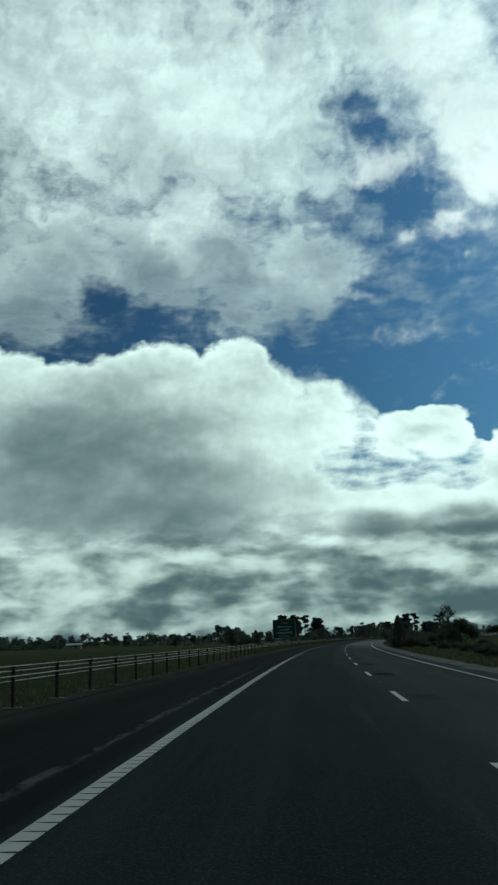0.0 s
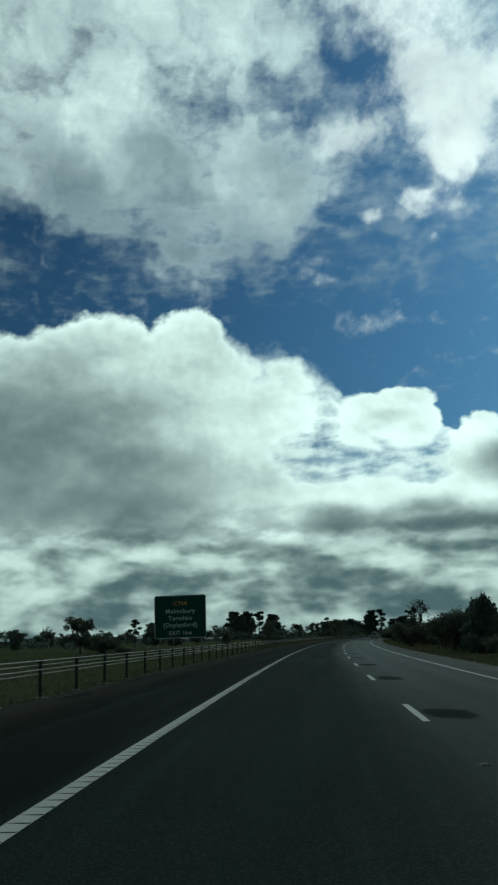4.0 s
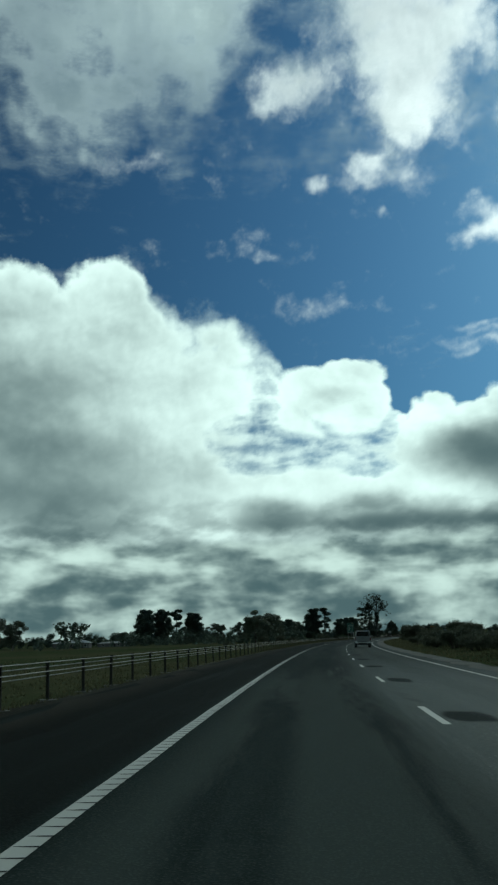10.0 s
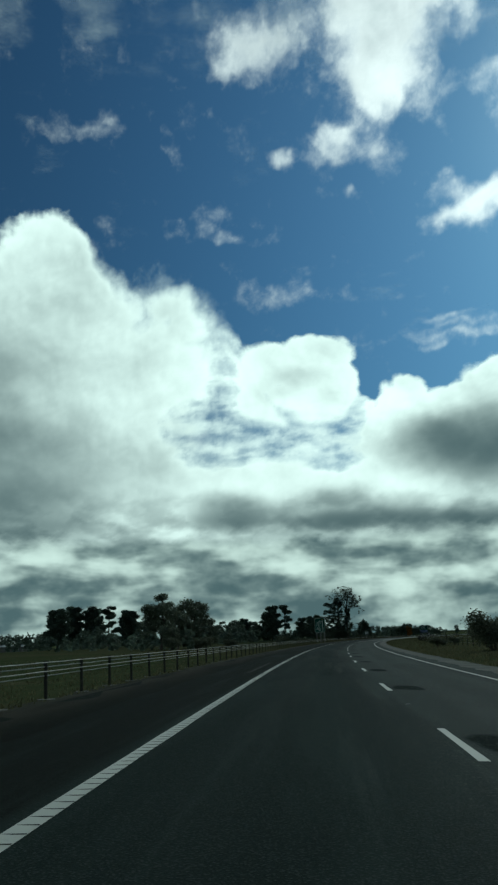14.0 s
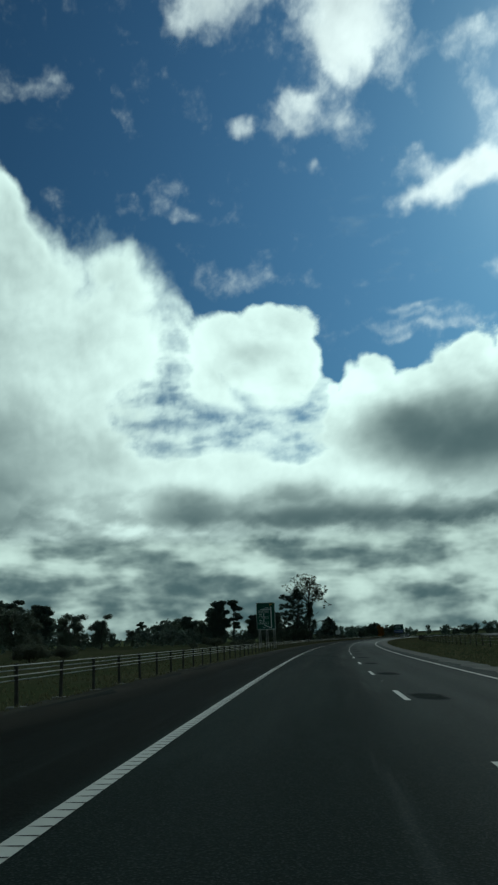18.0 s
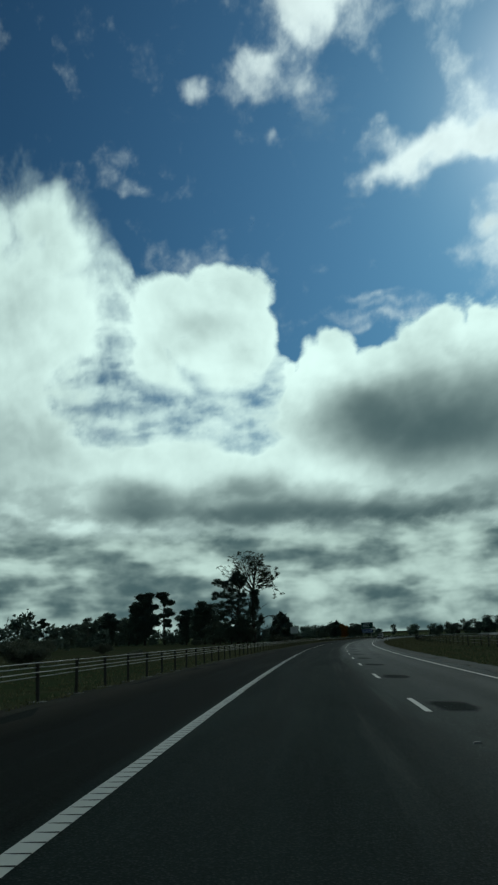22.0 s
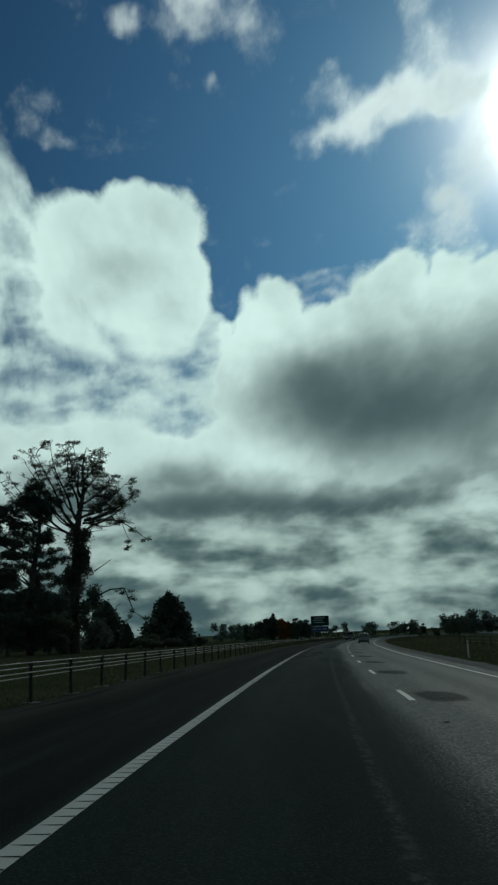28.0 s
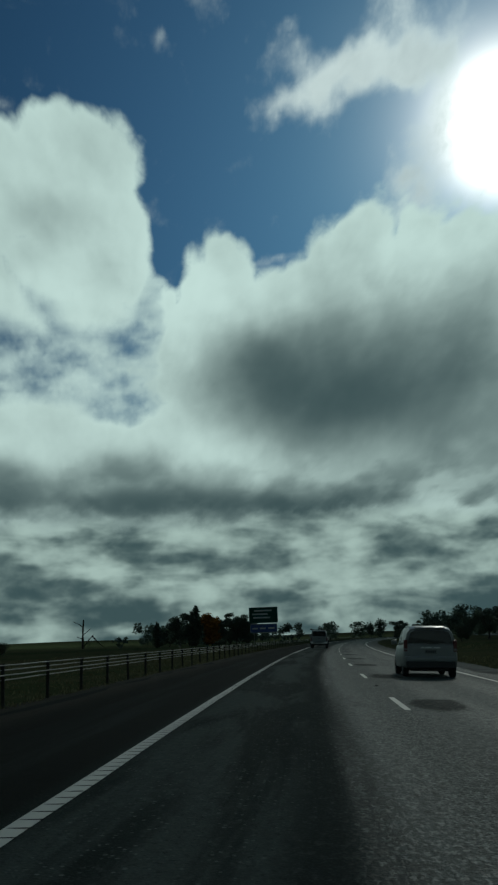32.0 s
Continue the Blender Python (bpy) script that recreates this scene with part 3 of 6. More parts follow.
    colour = k.mix(k.math("MULTIPLY", k.math("MULTIPLY", k.span(clots, 0.53, 0.60), ravel), 0.5), colour, (0.014, 0.020, 0.018, 1))
    colour = k.mix(k.math("MULTIPLY", k.math("MULTIPLY", k.span(clots, 0.45, 0.38), ravel), 0.25), colour, (0.17, 0.20, 0.185, 1))
    speck = k.span(k.noise(uv, 24.0, 2.0, 0.6), 0.46, 0.58)
    colour = k.mix(k.math("MULTIPLY", k.math("MULTIPLY", speck, k.math("ADD", loose, k.math("MULTIPLY", ravel, 0.5), clamp=True)), 0.85), colour, (0.011, 0.016, 0.015, 1))
    rough = k.math("SUBTRACT", 0.84, k.math("ADD", k.math("MULTIPLY", tracks, 0.06), k.math("MULTIPLY", lane, k.math("ADD", 0.14, k.math("MULTIPLY", polish, 0.04)))))
    height = k.math("ADD", stone, k.math("ADD", k.math("MULTIPLY", patch, 0.3), k.math("MULTIPLY", chips, -0.6)))
    relief = k.add("ShaderNodeBump", ins={"Strength": 0.55, "Distance": 0.012, "Height": height}).outputs[0]
    k.out(k.add("ShaderNodeBsdfPrincipled", ins={"Base Color": colour, "Roughness": rough, "Normal": relief, "Specular IOR Level": k.math("MULTIPLY", k.math("ADD", 0.012, k.math("MULTIPLY", lane, k.math("ADD", 0.06, k.math("MULTIPLY", polish, k.math("SUBTRACT", k.math("MULTIPLY", sparkle, 0.28), 0.03))))), k.math("SUBTRACT", 1.0, k.math("MULTIPLY", blot, 0.85))), "Specular Tint": (0.78, 1.0, 0.93, 1)}).outputs[0])
    return m


def road_paint(name, tone, worn):
    """Thermoplastic paint, cracked and worn to the seal beneath."""
    m = MATS[name] = bpy.data.materials.new(name)
    m.use_nodes = True
    k = Nodes(m.node_tree)
    uv = k.add("ShaderNodeUVMap", uv_map="metres").outputs[0]
    wear = k.math("ADD", k.math("MULTIPLY", k.noise(k.scaled(uv, 6.0, 1.4, 1), 1.0, 6.0, 0.7), 0.6), k.math("MULTIPLY", k.noise(uv, 26.0, 4.0, 0.7), 0.4))
    colour = k.mix(k.span(wear, worn - 0.07, worn + 0.10), (*tone, 1), (0.016, 0.020, 0.019, 1))
    dirt = k.noise(k.scaled(uv, 1.5, 0.25, 1), 1.0, 4.0)
    colour = k.mix(k.math("MULTIPLY", dirt, 0.5), colour, (0.13, 0.135, 0.125, 1))
    k.out(k.add("ShaderNodeBsdfPrincipled", ins={"Base Color": colour, "Roughness": 0.6}).outputs[0])
    return m


def pasture():
    """Rough grass: green paddock, straw and brown patches, by metres on the plan."""
    m = MATS["pasture"] = bpy.data.materials.new("pasture")
    m.use_nodes = True
    k = Nodes(m.node_tree)
    at = k.add("ShaderNodeTexCoord").outputs["Object"]
    big, mid, fine = k.noise(at, 0.012, 4.0), k.noise(at, 0.16, 5.0, 0.65), k.noise(at, 3.5, 4.0, 0.7)
    colour = k.mix(k.span(big, 0.40, 0.60), (0.040, 0.056, 0.026, 1), (0.064, 0.066, 0.036, 1))
    colour = k.mix(k.math("MULTIPLY", k.span(mid, 0.45, 0.7), 0.6), colour, (0.092, 0.083, 0.050, 1))
    colour = k.mix(k.math("MULTIPLY", k.span(fine, 0.35, 0.7), 0.5), colour, (0.022, 0.029, 0.016, 1))
    relief = k.add("ShaderNodeBump", ins={"Strength": 0.8, "Distance": 0.15, "Height": fine}).outputs[0]
    k.out(k.add("ShaderNodeBsdfPrincipled", ins={"Base Color": colour, "Roughness": 0.95, "Normal": relief, "Specular IOR Level": 0.0}).outputs[0])
    return m


LEFT, MIDDLE, RIGHT = -1.82, 1.66, 5.30  # the painted lines
def bare_earth():
    """Grey-brown dirt and grit that thins out over the edge of the seal, laid out in metres (u, s)."""
    m = MATS["earth"] = bpy.data.materials.new("earth")
    m.use_nodes = True
    k = Nodes(m.node_tree)
    uv = k.add("ShaderNodeUVMap", uv_map="metres").outputs[0]
    u = k.add("ShaderNodeSeparateXYZ", ins={0: uv}).outputs[0]
    big = k.noise(k.scaled(uv, 0.8, 0.12, 1), 1.0, 5.0, 0.6, 0.4)
    grain = k.noise(uv, 26.0, 4.0, 0.75)
    colour = k.mix(k.span(big, 0.36, 0.64), (0.019, 0.0195, 0.0150, 1), (0.038, 0.0375, 0.029, 1))
    colour = k.mix(k.math("MULTIPLY", k.span(grain, 0.52, 0.74), 0.45), colour, (0.085, 0.084, 0.068, 1))
    thin = k.span(k.math("ADD", u, k.math("MULTIPLY", k.math("SUBTRACT", big, 0.5), 2.2)), -4.7, -3.55)
    colour = k.mix(thin, colour, (0.0072, 0.0086, 0.0074, 1))
    relief = k.add("ShaderNodeBump", ins={"Strength": 0.7, "Distance": 0.02, "Height": grain}).outputs[0]
    k.out(k.add("ShaderNodeBsdfPrincipled", ins={"Base Color": colour, "Roughness": 0.84, "Normal": relief, "Specular IOR Level": 0.012}).outputs[0])
    return m


ASPHALT, PASTURE = asphalt(), pasture()
PAINT, PAINT_OLD = road_paint("road_paint", (0.46, 0.47, 0.41), 0.66), road_paint("old_road_paint", (0.085, 0.088, 0.083), 0.42)
BITUMEN = surface("bitumen", (0.010, 0.011, 0.011), (0.022, 0.024, 0.024), 1.5, 0.75, 0.3, spec=0.2)
GRAVEL = surface("gravel", (0.05, 0.055, 0.050), (0.13, 0.135, 0.12), 0.6, 0.92, 0.8, fine=18.0, spec=0.05)
EARTH = bare_earth()
GALV = surface("galvanised_steel", (0.30, 0.31, 0.31), (0.48, 0.49, 0.48), 6.0, 0.5, 0.1, 0.7)
CABLE = surface("steel_cable", (0.26, 0.265, 0.24), (0.40, 0.405, 0.37), 30.0, 0.6, 0.3, 0.2, spec=0.2)
POST_DARK = surface("weathered_post", (0.022, 0.023, 0.020), (0.050, 0.048, 0.042), 8.0, 0.9, 0.4, spec=0.05)
CONCRETE = surface("concrete", (0.06, 0.062, 0.055), (0.12, 0.12, 0.105), 5.0, 0.9, 0.4)
BARK = surface("bark", (0.030, 0.026, 0.021), (0.085, 0.073, 0.060), 2.0, 0.95, 0.9, fine=9.0)
BARK_PALE = surface("pale_bark", (0.10, 0.095, 0.085), (0.22, 0.205, 0.18), 1.2, 0.9, 0.5, fine=8.0)
LEAF_GUM = surface("gum_leaves", (0.080, 0.108, 0.080), (0.130, 0.158, 0.110), 0.5, 0.6, 0.1, by_piece=True, spec=0.3, thin=0.4)
LEAF_PINE = surface("pine_needles", (0.064, 0.096, 0.075), (0.112, 0.146, 0.110), 0.5, 0.7, 0.1, by_piece=True, spec=0.2, thin=0.4)
LEAF_BUSH = surface("bush_leaves", (0.062, 0.078, 0.055), (0.112, 0.124, 0.085), 0.7, 0.75, 0.1, by_piece=True, spec=0.2, thin=0.4)
LEAF_AUTUMN = surface("autumn_leaves", (0.22, 0.085, 0.018), (0.36, 0.17, 0.035), 0.6, 0.7, 0.1, by_piece=True, spec=0.2, thin=0.4)
STRAW = surface("dry_grass", (0.060, 0.070, 0.036), (0.130, 0.122, 0.070), 0.4, 0.9, 0.1, by_piece=True, spec=0.0, thin=0.4)


# ---- meshes ----
def mesh_from(name, verts, faces, mats, uv=None, smooth=False, slots=None):
    me = bpy.data.meshes.new(name)
    me.from_pydata([tuple(v) for v in verts], [], [tuple(f) for f in faces])
    for mat in mats if isinstance(mats, (list, tuple)) else [mats]:
        me.materials.append(mat)
    if slots is not None:
        me.polygons.foreach_set("material_index", np.asarray(slots, dtype=np.int32))
    if uv is not None:
        layer = me.uv_layers.new(name="metres")
        for loop, val in zip(me.loops, layer.data):
            val.uv = uv[loop.vertex_index]
    if smooth:
        me.polygons.foreach_set("use_smooth", [True] * len(me.polygons))
    me.update()
    return me


def thing(name, label, category, group="", kind="", m=None):
    ob = tagged(new(name), label, category, group, kind)
    if m is not None:
        ob.matrix_world = m
    return ob


def part(name, bm, material, parent, label="", smooth=False, m=None):
    """Links a bmesh, or a mesh, as one mesh object under a thing or a part."""
    if isinstance(bm, bmesh.types.BMesh):
        me = bpy.data.meshes.new(name)
        bm.to_mesh(me)
        bm.free()
        me.materials.append(material)
        if smooth:
            me.polygons.foreach_set("use_smooth", [True] * len(me.polygons))
    else:
        me = bm
    ob = tagged(new(name, me), label)
    ob.parent = parent
    if m is not None:
        ob.matrix_basis = m
    return ob


def box(x0, y0, z0, x1, y1, z1, bevel=0.0, bm=None):
    bm = bm or bmesh.new()
    made = bmesh.ops.create_cube(bm, size=1.0, matrix=Matrix.LocRotScale(((x0 + x1) / 2, (y0 + y1) / 2, (z0 + z1) / 2), None, (x1 - x0, y1 - y0, z1 - z0)))
    if bevel:
        edges = {e for v in made["verts"] for e in v.link_edges}
        bmesh.ops.bevel(bm, geom=list(edges), offset=bevel, segments=2, affect="EDGES", profile=0.6)
    return bm


def tube_geometry(paths, sides=7):
    """Tapered tubes along paths of (point, radius)."""
    verts, faces = [], []
    for path in paths:
        base = len(verts)
        for i, (p, r) in enumerate(path):
            a, b = path[max(i - 1, 0)][0], path[min(i + 1, len(path) - 1)][0]
            q = (Vector(b) - Vector(a)).to_track_quat("Z", "Y")
            for j in range(sides):
                t = 2 * math.pi * j / sides
                verts.append(Vector(p) + q @ Vector((r * math.cos(t), r * math.sin(t), 0)))
        for i in range(len(path) - 1):
            for j in range(sides):
                k = (j + 1) % sides
                faces.append((base + i * sides + j, base + i * sides + k, base + (i + 1) * sides + k, base + (i + 1) * sides + j))
        faces.append(tuple(base + (len(path) - 1) * sides + j for j in range(sides)))
        faces.append(tuple(base + sides - 1 - j for j in range(sides)))
    return verts, faces


# ---- the ground and the road ----
FALL = 0.043  # the road leans to the inside of its bend


def cross(u):
    """The height of the made ground across the road."""
    pts = [(-4000, 0.0), (-60, 0.0), (-16, 0.02), (-8, 0.0), (-5.6, 0.10), (-5.2, 0.14), (-4.7, FALL * 4.7), (6.5, -FALL * 6.5), (8.2, -0.36), (11, -0.42), (16, -0.30), (30, -0.15), (60, 0.0), (4000, 0.0)]
    return np.interp(u, [p[0] for p in pts], [p[1] for p in pts])


def lie(s, u):
    """The height of the land."""
    far = min(1.0, max(0.0, (abs(u) - 25) / 200))
    z = float(cross(u)) + far * 1.2 * noise.noise((s / 160, u / 160, 0.0))
    rise = min(1.0, max(0.0, (abs(u) - 700) / 1800))
    return z + rise * (16 + 16 * noise.noise((s / 700, u / 900, 3.0)))


def land():
    ss = list(range(-3600, -400, 200)) + list(range(-400, 1600, 8)) + list(range(1600, 3000, 60)) + list(range(3000, 5300, 150))
    uu = [-3600, -3000, -2500, -2000, -1600, -1200, -900, -650, -450, -320, -240, -180, -140, -105, -80, -60, -45, -34, -26, -20, -16, -13, -10, -8, -6.6, -5.6, -5.25, -5.0,
          6.35, 7.2, 8.2, 9.5, 11, 13, 16, 20, 25, 32, 40, 50, 62, 78, 100, 130, 170, 230, 320, 450, 640, 900, 1200, 1600, 2000]
    verts, faces = [], []
    for s in ss:
        for u in uu:
            under = 0.06 if -5.2 < u < 6.4 else 0.0
            verts.append(place(s, u, lie(s, u) - under))
    n = len(uu)
    for i in range(len(ss) - 1):
        for j in range(n - 1):
            a = i * n + j
            faces.append((a, a + 1, a + n + 1, a + n))
    return tagged(new("ground", mesh_from("ground", verts, faces, PASTURE, smooth=True)), "rough green and straw-brown paddocks beside the road", "ground", "", "structure")


land()


def ribbon(u_list, s0, s1, ds, lift, mat, name, ragged=0.0, seed=0.0):
    """A strip along the road, with its metres as uv."""
    n = max(1, round((s1 - s0) / ds))
    verts, faces, uv = [], [], []
    for i in range(n + 1):
        s = s0 + (s1 - s0) * i / n
        for j, u in enumerate(u_list):
            if ragged and j in (0, len(u_list) - 1):
                u += ragged * noise.noise((s * 0.35, seed + j * 9.0, 0.0)) + ragged * 0.5 * noise.noise((s * 1.7, seed + j * 5.0, 4.0))
            verts.append(place(s, u, float(cross(u)) + lift))
            uv.append((u, s))
    c = len(u_list)
    for i in range(n):
        for j in range(c - 1):
            a = i * c + j
            faces.append((a, a + 1, a + c + 1, a + c))
    return mesh_from(name, verts, faces, mat, uv)


road = tagged(new("road", ribbon([-4.75, -3.4, -1.9, 0.0, 1.7, 3.5, 5.3, 6.4], -120, 1900, 2.5, 0.0, ASPHALT, "road", 0.22, 1.0)),
              "two-lane carriageway of dark chip seal, worn in wheel tracks", "road", "", "structure")
earth = tagged(new("earth_verge", ribbon([-5.75, -5.5, -5.2, -4.8, -4.2, -3.5], -120, 1600, 1.5, 0.004, EARTH, "earth_verge", 0.2, 4.0)), "bare dark earth and grit between the seal and the barrier", "road shoulder", "", "structure")
verge = tagged(new("gravel_shoulder", ribbon([6.2, 6.8, 7.5], -60, 1500, 1.5, 0.012, GRAVEL, "gravel_shoulder", 0.45, 8.0)), "pale gravel edge beside the sealed road", "road shoulder", "", "structure")
far_road = tagged(new("opposite_carriageway", ribbon([38.0, 43.0, 48.0], 300, 2000, 8, 0.25, ASPHALT, "opposite_carriageway", 0.1)), "far carriageway of the divided road, grey seal", "road", "", "structure")

# painted lines
part("edge_line", ribbon([LEFT - 0.08, LEFT, LEFT + 0.08], -60, 1900, 2.0, 0.004, PAINT, "edge_line", 0.012), PAINT, road, "white tactile edge line with raised ribs")
part("median_line", ribbon([RIGHT - 0.06, RIGHT + 0.06], -60, 1900, 2.0, 0.004, PAINT, "median_line", 0.012, 3.0), PAINT, road, "white edge line along the median")


def ribs():
    verts, faces = [], []
    s = -10.0
    while s < 960:
        h = float(cross(LEFT)) + 0.004
        b = len(verts)
        for ds, dz in ((0.0, 0.0), (0.004, 0.003), (0.014, 0.003), (0.018, 0.0)):
            for du in (-0.085, 0.085):
                verts.append(place(s + ds, LEFT + du, h + dz))
        for i in range(3):
            faces.append((b + 2 * i, b + 2 * i + 1, b + 2 * i + 3, b + 2 * i + 2))
        s += 0.27
    return mesh_from("rib", verts, faces, BITUMEN)


tagged(part("rib", ribs(), BITUMEN, road), "dark ribs across the edge line", kind="stuff")
rng = random.Random(5)
s = -4.4
dash_count = 0
while s < 1400:
    part("lane_dash", ribbon([MIDDLE - 0.058, MIDDLE, MIDDLE + 0.058], s - 1.62, s + 1.62, 0.5, 0.004, PAINT, "lane_dash", 0.015, s), PAINT, road)
    if dash_count % 2 == 0:
        bm = bmesh.new()
        bmesh.ops.create_cone(bm, cap_ends=True, segments=4, radius1=0.075, radius2=0.045, depth=0.018, matrix=Matrix.Rotation(radians(45), 4, "Z"))
        part("road_stud", bm, PAINT_OLD, road, m=stand(s + 6.0, MIDDLE, float(cross(MIDDLE)) + 0.009))
    s += 12.0
    dash_count += 1


# ---- trees ----
def leaves(name, blobs, count, size, mat, seed, flat=1.0, hollow=0.28):
    """Many small leaf clumps scattered through blobs (centre, radii), each a bent pair of blades."""
    r = np.random.RandomState(seed)
    vol = np.array([b[3] * b[4] * b[5] for b in blobs]) ** 0.72
    pick = r.choice(len(blobs), count, p=vol / vol.sum())
    B = np.array(blobs)[pick]
    d = r.normal(size=(count, 3))
    d /= np.linalg.norm(d, axis=1)[:, None]
    rad = hollow + (1 - hollow) * r.rand(count) ** 0.6
    rad *= 1 + 0.30 * np.clip(r.normal(size=count), -2.0, 1.1) * (r.rand(count) < 0.45)
    c = B[:, :3] + d * B[:, 3:] * rad[:, None]
    sz = size * (0.6 + 0.8 * r.rand(count))
    a = r.normal(size=(count, 3))
    a[:, 2] *= flat
    a /= np.linalg.norm(a, axis=1)[:, None]
    b = np.cross(a, r.normal(size=(count, 3)))
    b /= np.linalg.norm(b, axis=1)[:, None] + 1e-9
    n = np.cross(a, b)
    a, b, n = a * sz[:, None], b * sz[:, None] * 0.55, n * sz[:, None] * 0.3
    v = np.stack([c - a, c + b + n, c + a, c - b + n], 1).reshape(-1, 3)
    i = np.arange(count) * 4
    f = np.concatenate([np.stack([i, i + 1, i + 2], 1), np.stack([i, i + 2, i + 3], 1)])
    me = bpy.data.meshes.new(name)
    me.from_pydata(v.tolist(), [], f.tolist())
    me.materials.append(mat)
    return me


def limb(p, q, r0, r1, r, bend=0.12, n=5):
    """A bent, tapered limb from p to q."""
    p, q = Vector(p), Vector(q)
    off = Vector((r.uniform(-1, 1), r.uniform(-1, 1), r.uniform(-0.2, 1))) * (q - p).length * bend
    return [(p.lerp(q, i / n) + off * math.sin(math.pi * i / n), r0 + (r1 - r0) * i / n) for i in range(n + 1)]


def make_tree(kind, tall, seed, count, label, size=None):
    """A tree of one kind: a tapered trunk with limbs, and a crown of clumps."""
    r = random.Random(seed)
    tubes, blobs = [], []
    leaf, bark = LEAF_GUM, BARK
    flat = 0.7
    if kind == "gum":
        leaf, bark, size = LEAF_GUM, BARK_PALE if seed % 2 else BARK, size or 0.017 * tall
        fork = tall * r.uniform(0.25, 0.38)
        tubes.append(limb((0, 0, -0.3), (r.uniform(-.3, .3), r.uniform(-.3, .3), fork), 0.028 * tall, 0.019 * tall, r))
        for i in range(r.randint(4, 6)):
            ang, reach = i * 1.35 + r.uniform(-.4, .4), tall * r.uniform(0.10, 0.30)
            top = (reach * math.cos(ang), reach * math.sin(ang), tall * r.uniform(0.62, 0.92))
            tubes.append(limb((0, 0, fork * 0.95), top, 0.014 * tall, 0.005 * tall, r))
            for _ in range(4):
                k = tall * r.uniform(0.06, 0.12)
                blobs.append((top[0] + r.uniform(-1, 1) * k * 1.3, top[1] + r.uniform(-1, 1) * k * 1.3, top[2] + r.uniform(-1.6, .6) * k, k * 1.15, k * 1.15, k * 0.9))
            for _ in range(2):
                k = tall * r.uniform(0.08, 0.13)
                blobs.append((top[0] * 0.7 + r.uniform(-1, 1) * k, top[1] * 0.7 + r.uniform(-1, 1) * k, tall * r.uniform(0.18, 0.5), k, k, k * 1.1))
    elif kind == "pine":
        leaf, size = LEAF_PINE, size or 0.019 * tall
        tubes.append(limb((0, 0, -0.3), (r.uniform(-.4, .4), 0, tall * 0.95), 0.024 * tall, 0.006 * tall, r, 0.02))
        for i in range(21):
            h = tall * (0.14 + 0.82 * i / 20) + r.uniform(-.03, .03) * tall
            spread = tall * (0.11 + 0.17 * math.sin(math.pi * max(0.02, min(0.99, (h / tall - 0.10) / 0.90))) ** 0.8) * r.uniform(0.6, 1.15)
            ang = i * 2.4 + r.uniform(-.3, .3)
            tip = (spread * math.cos(ang), spread * math.sin(ang), h + 0.02 * tall)
            tubes.append(limb((0, 0, h - 0.05 * tall), tip, 0.006 * tall, 0.003 * tall, r))
            k = tall * r.uniform(0.07, 0.11)
            blobs += [(tip[0] * 0.85, tip[1] * 0.85, h + 0.03 * tall, k * 1.2, k * 1.2, k * 0.75), (tip[0] * 0.4, tip[1] * 0.4, h, k * 1.1, k * 1.1, k * 0.8)]
        blobs.append((0, 0, tall * 0.96, tall * 0.07, tall * 0.07, tall * 0.05))
    elif kind == "umbrella":
        # a tall old pine, bare below, with flat tiers
        leaf, size = LEAF_PINE, size or 0.0165 * tall
        tubes.append(limb((0, 0, -0.3), (tall * 0.03, 0, tall * 0.92), 0.022 * tall, 0.008 * tall, r, 0.03))
        for i in range(9):
            h = tall * (0.36 + 0.60 * i / 8)
            ang, spread = i * 2.2, tall * r.uniform(0.08, 0.24) * (1.0 if i < 6 else 0.7)
            tip = (spread * math.cos(ang), spread * math.sin(ang), h + 0.03 * tall)
            tubes.append(limb((tall * 0.03 * h / tall, 0, h - 0.04 * tall), tip, 0.007 * tall, 0.003 * tall, r))
            k = tall * r.uniform(0.06, 0.09)
            blobs.append((tip[0], tip[1], tip[2] + 0.01 * tall, k * 1.25, k * 1.25, k * 0.7))
            for _ in range(3):
                g = k * r.uniform(0.4, 0.7)
                blobs.append((tip[0] * r.uniform(0.5, 1.2) + r.uniform(-1, 1) * k, tip[1] * r.uniform(0.5, 1.2) + r.uniform(-1, 1) * k, tip[2] + r.uniform(-0.5, 0.7) * k, g, g, g * 0.8))
            if i > 5:
                blobs.append((tip[0] * 0.4, tip[1] * 0.4, tip[2] + 0.03 * tall, k * 1.3, k * 1.3, k * 0.6))
    elif kind == "conifer":
        leaf, size, flat = LEAF_PINE, size or 0.026 * tall, 1.6
        tubes.append(limb((0, 0, -0.3), (0, 0, tall * 0.9), 0.02 * tall, 0.004 * tall, r, 0.01))
        for i in range(34):
            f = i / 33
            h, ang = tall * (0.10 + 0.85 * f), i * 2.4
            spread = tall * 0.32 * (1 - f) ** 0.62 * r.uniform(0.65, 1.1)
            k = tall * (0.055 + 0.055 * (1 - f))
            blobs.append((spread * math.cos(ang), spread * math.sin(ang), h, k, k, k * 1.35))
            blobs.append((spread * 0.45 * math.cos(ang), spread * 0.45 * math.sin(ang), h, k * 1.1, k * 1.1, k * 1.2))
        # pointed shoots break the outline
        for _ in range(60):
            f, ang = r.random() ** 1.3, r.uniform(0, 6.28)
            d = tall * 0.36 * (1 - f) ** 0.62
            blobs.append((d * math.cos(ang), d * math.sin(ang), tall * (0.16 + 0.86 * f), tall * 0.014, tall * 0.014, tall * 0.075))
    elif kind == "bush":
        leaf, size = LEAF_BUSH, size or 0.026 * tall
        for i in range(7):
            ang, d = i * 2.3, tall * r.uniform(0.1, 0.55)
